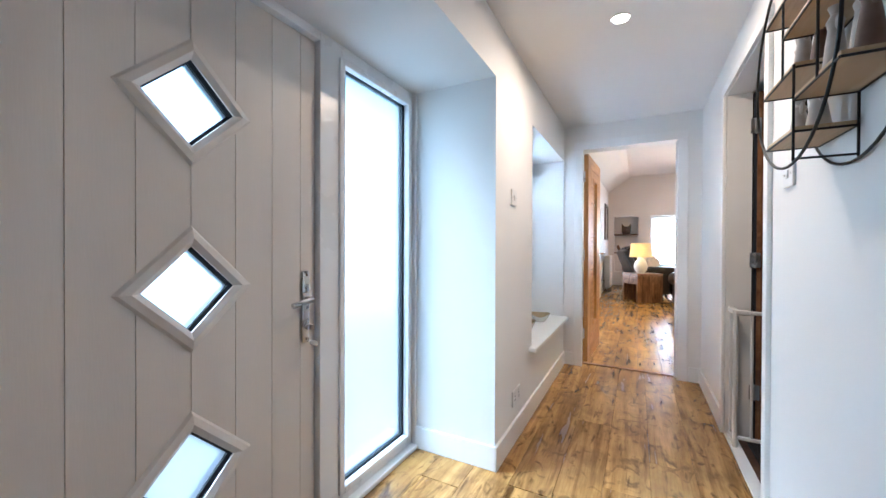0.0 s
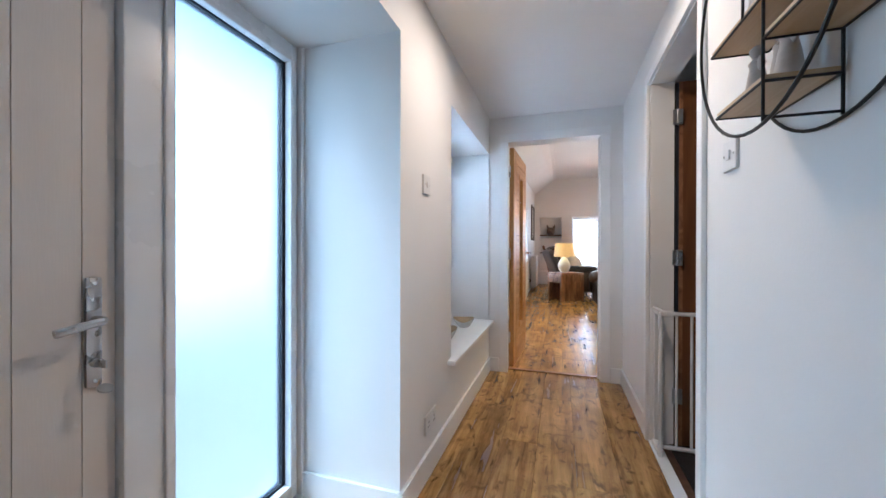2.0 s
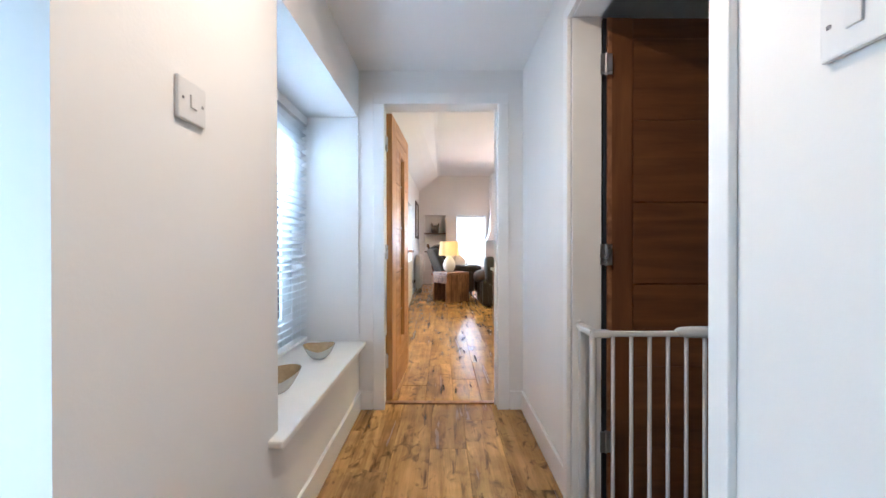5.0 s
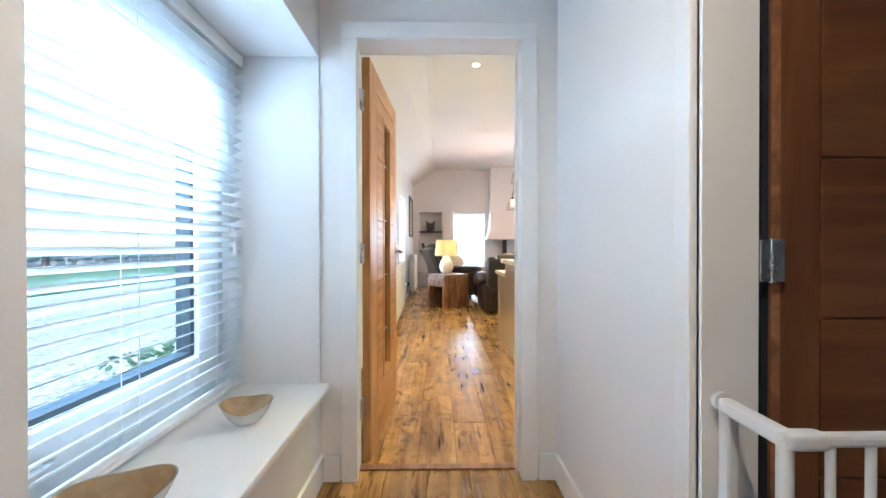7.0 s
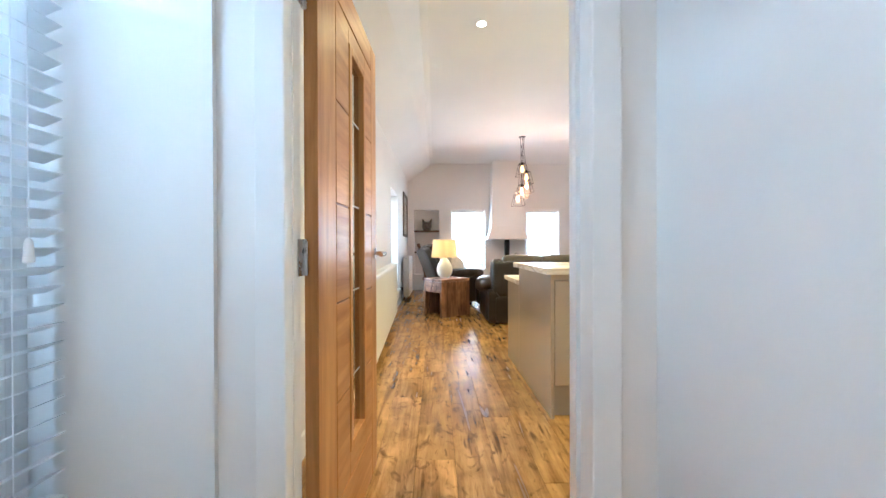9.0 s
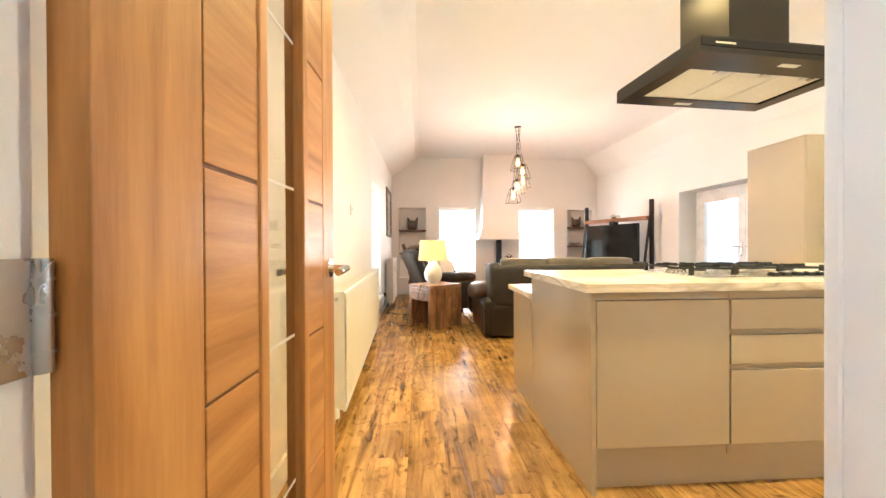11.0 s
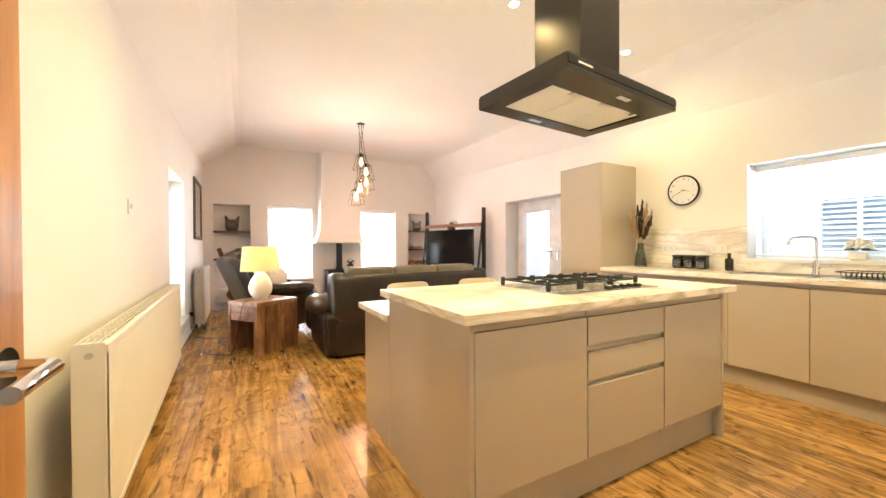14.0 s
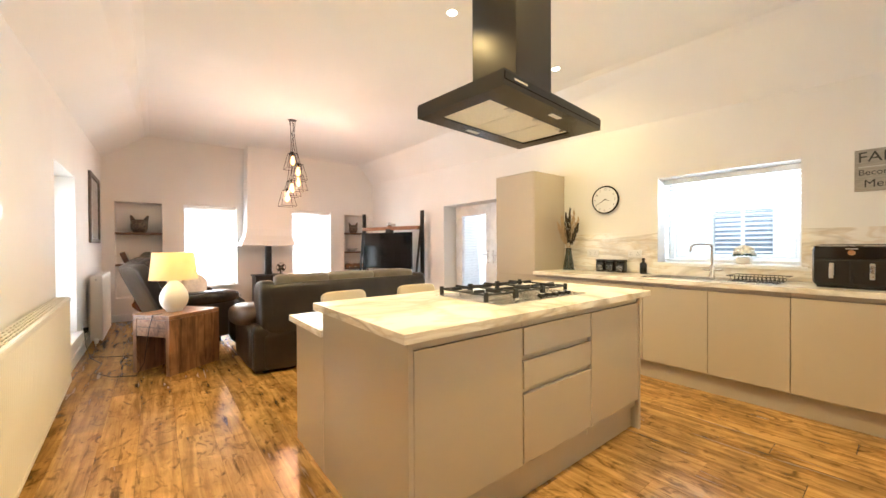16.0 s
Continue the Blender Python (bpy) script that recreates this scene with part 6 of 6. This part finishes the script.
def guitar():
    g = thing("guitar", "dark acoustic guitar standing in the corner", "guitar", pose(0.42, 10.95, 0.14, -8, -22, -12))
    bm = bmesh.new()
    pts = []
    for k in range(40):
        t = 2 * math.pi * k / 40
        w = 0.19 if math.sin(t) < 0 else 0.145
        z = 0.30 + 0.25 * math.sin(t)
        waist = 1 - 0.22 * math.exp(-((z - 0.37) / 0.07) ** 2)
        pts.append((w * math.cos(t) * waist, z))
    A = [bm.verts.new((x, -0.05, z)) for x, z in pts]
    B = [bm.verts.new((x, 0.05, z)) for x, z in pts]
    bm.faces.new(A)
    bm.faces.new(B[::-1])
    for k in range(40):
        bm.faces.new((A[k], B[k], B[(k + 1) % 40], A[(k + 1) % 40]))
    part("body", bm, GUITARWOOD, g)
    part("sound_hole", rod(bmesh.new(), (0, -0.054, 0.38), (0, -0.05, 0.38), 0.045, 24), BLACK, g)
    box("neck", -0.026, -0.06, 0.50, 0.026, -0.035, 0.92, GUITARWOOD, g, 0.004)
    hd = box("headstock", -0.036, -0.055, 0.92, 0.036, -0.038, 1.09, SHELFWOOD, g, 0.006)
    for k in range(3):
        for sg in (-1, 1):
            part("tuning_peg", rod(bmesh.new(), (sg * 0.036, -0.046, 0.95 + k * 0.045), (sg * 0.058, -0.046, 0.95 + k * 0.045), 0.006, 8), CHROME, hd)
    box("bridge", -0.06, -0.058, 0.2, 0.06, -0.05, 0.225, SHELFWOOD, g)

    s = thing("guitar_stand", "black tubular guitar stand on the floor", "guitar stand", pose(0.42, 10.95, 0))
    part("yoke", tube(bmesh.new(), [(-0.10, -0.13, 0.19), (-0.10, 0.0, 0.165), (0.0, 0.06, 0.165), (0.10, 0.0, 0.165), (0.10, -0.13, 0.19)], 0.010, 8), BLACK, s, "", True)
    part("mast", rod(bmesh.new(), (0.0, 0.06, 0.165), (-0.06, 0.10, 0.62), 0.011, 10), BLACK, s)
    for q in ((-0.17, -0.14), (0.17, -0.14), (0.0, 0.24)):
        part("leg", rod(bmesh.new(), (0.0, 0.05, 0.17), (q[0], q[1], 0.0), 0.009, 8), BLACK, s)


guitar()
v = thing("glass_ornament", "round clear glass ornament on the alcove shelf", "ornament", pose(0.36, 11.56, 0.950))
part("globe", lathe(bmesh.new(), [(0.04, 0), (0.07, 0.02), (0.11, 0.08), (0.105, 0.14), (0.06, 0.19), (0.03, 0.20)], 28), SMOKEGLASS, v, "", True)
v = thing("grey_dish", "shallow grey dish on the alcove shelf", "dish", pose(4.13, 11.56, 1.100))
part("dish", lathe(bmesh.new(), [(0.05, 0), (0.13, 0.07), (0.125, 0.072), (0.045, 0.008)], 28), PEARL, v, "", True)
v = thing("log_basket", "small stack of split logs on low shelf", "logs", pose(4.18, 11.58, 0.725))
for k in range(6):
    part("log", rod(bmesh.new(), (-0.2 + 0.075 * k, -0.1, 0.04 + 0.02 * (k % 2)), (-0.19 + 0.075 * k, 0.1, 0.04 + 0.02 * (k % 2)), 0.038, 8), MANTEL, v)


def tv_stand():
    # local x along the stand, facing -y (to the sofa)
    s = thing("ladder_shelf", "black leaning ladder stand with wooden shelf", "ladder stand", pose(4.21, 9.86, 0, 0, 0, -71))
    for x in (-0.76, 0.76):
        part("rail", cube(bmesh.new(), x - 0.03, -0.02, 0, x + 0.03, 0.03, 1.9, 0.004), BLACK, s)
        o = part("prop", tube(bmesh.new(), [(x - 0.05 * (1 if x > 0 else -1), -0.24, 0.02), (x, 0.0, 1.8)], 0.022, 4), BLACK, s)
    box("shelf", -0.73, -0.10, 1.545, 0.73, 0.06, 1.61, MANTEL, s, 0.005, "mid-brown timber shelf")
    box("low_shelf", -0.73, -0.22, 0.42, 0.73, 0.04, 0.46, MANTEL, s, 0.005)
    t = thing("television", "large flat black television on the ladder stand", "television", pose(4.21, 9.86, 0, 0, 0, -71))
    box("casing", -0.62, -0.155, 0.78, 0.62, -0.115, 1.49, BLACKPLASTIC, t, 0.006)
    box("screen", -0.605, -0.158, 0.80, 0.605, -0.155, 1.478, SCREEN, t)
    box("bracket", -0.06, -0.115, 0.9, 0.06, 0.0, 1.56, BLACK, t, 0.004)
    for x, r, mat, lb in ((-0.02, 0.05, CHROME, "round silver ornament on the ladder shelf"), (0.08, 0.036, PEARL, "small pale stone ornament on ladder shelf")):
        q = part("ornament", puff(bmesh.new(), (0, 0, r * 0.9), (r * 1.1, r, r * 0.9), 2.6), mat, None, "", True)
        q.matrix_world = pose(4.21, 9.86, 0, 0, 0, -71) @ pose(x, -0.03, 1.611)
        tagged(q, lb, "ornament")


tv_stand()


def french_doors():
    c = tagged(new("door_4"), "pair of white glazed french doors with blinds, closed", "french doors", kind="structure")
    c.matrix_world = pose(4.95, 7.76, 0.0, 0, 0, 90)
    w, h = 0.92, 1.945
    for a in ((-w, -0.04, 0, -w + 0.06, 0.04, h), (w - 0.06, -0.04, 0, w, 0.04, h), (-w + 0.06, -0.04, h - 0.06, w - 0.06, 0.04, h), (-w + 0.06, -0.04, 0, w - 0.06, 0.04, 0.05)):
        box("frame_bar", *a, UPVC, c, 0.004)
    for sg in (-1, 1):
        a, b = (-w + 0.062, -0.002) if sg < 0 else (0.002, w - 0.062)
        bm = bmesh.new()
        for q in ((a, -0.03, 0.052, a + 0.12, 0.05, h - 0.062), (b - 0.12, -0.03, 0.052, b, 0.05, h - 0.062), (a + 0.12, -0.03, 0.052, b - 0.12, 0.05, 0.22), (a + 0.12, -0.03, h - 0.19, b - 0.12, 0.05, h - 0.062)):
            cube(bm, *q, 0.004)
        leaf = part("leaf", bm, UPVC, c)
        p = box("pane", a + 0.12, -0.006, 0.22, b - 0.12, 0.0, h - 0.19, CLEAR, leaf)
        p.visible_shadow = False
        bl = bmesh.new()
        for k in range(52):
            z = 0.25 + k * 0.0285
            cube(bl, a + 0.125, 0.008, z, b - 0.125, 0.011, z + 0.014)
        part("integral_blind", bl, SLATS, leaf, "fine white slats over the glass")
        x = a + 0.06 if sg > 0 else b - 0.06
        hd = box("handle", x - 0.014, 0.05, 0.93, x + 0.014, 0.06, 1.15, SATIN, leaf, 0.005, "satin lever handle")
        part("lever", tube(bmesh.new(), [(x, 0.055, 1.07), (x, 0.095, 1.07), (x + sg * 0.11, 0.10, 1.065)], 0.009), SATIN, hd, "", True)


french_doors()
area_lamp("daylight_french", look((5.35, 7.79, 1.15), (2, 7.79, 0.9)), 4, 1.5, 1.7, (0.95, 0.98, 1.0))
area_lamp("daylight_kitchen", look((5.08, 4.5, 1.745), (3, 4.5, 1.2)), 8, 1.0, 0.34, (0.95, 0.98, 1.0))


def pendant():
    p = thing("pendant_cluster", "cluster of five black wire cage pendants, lit", "pendant light", pose(2.088, 9.116, 3.143))
    part("ceiling_rose", lathe(bmesh.new(), [(0.075, 0), (0.075, -0.02), (0.06, -0.032), (0.01, -0.034)], 28), BLACK, p, "", True)
    for k, (x, y, z) in enumerate(((0.0, 0.0, -0.60), (0.07, -0.03, -0.76), (0.10, 0.06, -0.90), (0.0, 0.05, -1.00), (-0.09, -0.03, -1.16))):
        a = 2 * math.pi * k / 5
        part("flex", tube(bmesh.new(), [(0.045 * math.cos(a), 0.045 * math.sin(a), -0.03), (x, y, z + 0.14), (x, y, z + 0.1)], 0.0035, 6), BLACK, p)
        hd = part("lamp_holder", rod(bmesh.new(), (x, y, z + 0.035), (x, y, z + 0.10), 0.019, 14), BLACK, p, "", True)
        bm = bmesh.new()
        top, bot = 0.055, 0.105
        tp = [(x + sx * top, y + sy * top, z + 0.07) for sx, sy in ((1, 1), (-1, 1), (-1, -1), (1, -1))]
        bt = [(x + sx * bot, y + sy * bot, z - 0.16) for sx, sy in ((1, 1), (-1, 1), (-1, -1), (1, -1))]
        tube(bm, tp, 0.0035, 6, True)
        tube(bm, bt, 0.0035, 6, True)
        for u, v in zip(tp, bt):
            tube(bm, [u, v], 0.0035, 6)
            tube(bm, [u, (x, y, z + 0.09)], 0.0035, 6)
        part("cage", bm, BLACK, p, "open black wire cage")
        part("bulb", lathe(bmesh.new(), [(0.012, 0.035), (0.014, 0.015), (0.028, -0.03), (0.030, -0.055), (0.02, -0.085), (0.004, -0.096)], 18, (x, y, z)), BULBGLASS, hd, "amber filament bulb", True)


pendant()

# ---- floor boards ----


def floor_boards():
    """Laid laminate boards, each a piece of its own under the floor."""
    fl = bpy.data.objects["floor"]
    rnd = random.Random(11)
    L, W = 1.285, 0.194
    cache = {}

    def board(x, y0, y1, w=W):
        key = (round(y1 - y0, 2), round(w, 3))
        if key not in cache:
            ln = key[0]
            bm = bmesh.new()
            hx, hy, e = w / 2 - 0.0004, ln / 2 - 0.0004, 0.0013
            lo = [bm.verts.new(v) for v in ((-hx, -hy, -0.0105), (hx, -hy, -0.0105), (hx, hy, -0.0105), (-hx, hy, -0.0105))]
            mi = [bm.verts.new(v) for v in ((-hx, -hy, -0.0014), (hx, -hy, -0.0014), (hx, hy, -0.0014), (-hx, hy, -0.0014))]
            hi = [bm.verts.new(v) for v in ((-hx + e, -hy + e, 0), (hx - e, -hy + e, 0), (hx - e, hy - e, 0), (-hx + e, hy - e, 0))]
            for A, B in ((lo, mi), (mi, hi)):
                for k in range(4):
                    bm.faces.new((A[k], A[(k + 1) % 4], B[(k + 1) % 4], B[k]))
            bm.faces.new(hi)
            bm.faces.new(lo[::-1])
            cache[key] = mesh_of("board", bm, LAMINATE)
        o = new("board", cache[key])
        o.parent = fl
        o.location = (x + w / 2, (y0 + y1) / 2, 0)

    for x0, x1, ya, yb, seed in ((-0.56, 1.0, -1.8, 3.262, 1), (-0.225, 4.63, 3.264, 11.46, 2)):
        rows = math.ceil((x1 - x0) / W)
        for i in range(rows):
            x = x0 + i * W
            w = min(W, x1 - x)
            y = ya
            first = L * (0.25, 0.75, 0.5, 1.0, 0.35, 0.65)[(i * 5 + seed) % 6]
            y2 = y + first
            while y < yb - 0.02:
                y2 = min(y2, yb)
                if not (x + w < XL - 0.02 and y2 < 3.2 and y > 1.2):
                    board(x, y, y2, w)
                y, y2 = y2, y2 + L


floor_boards()
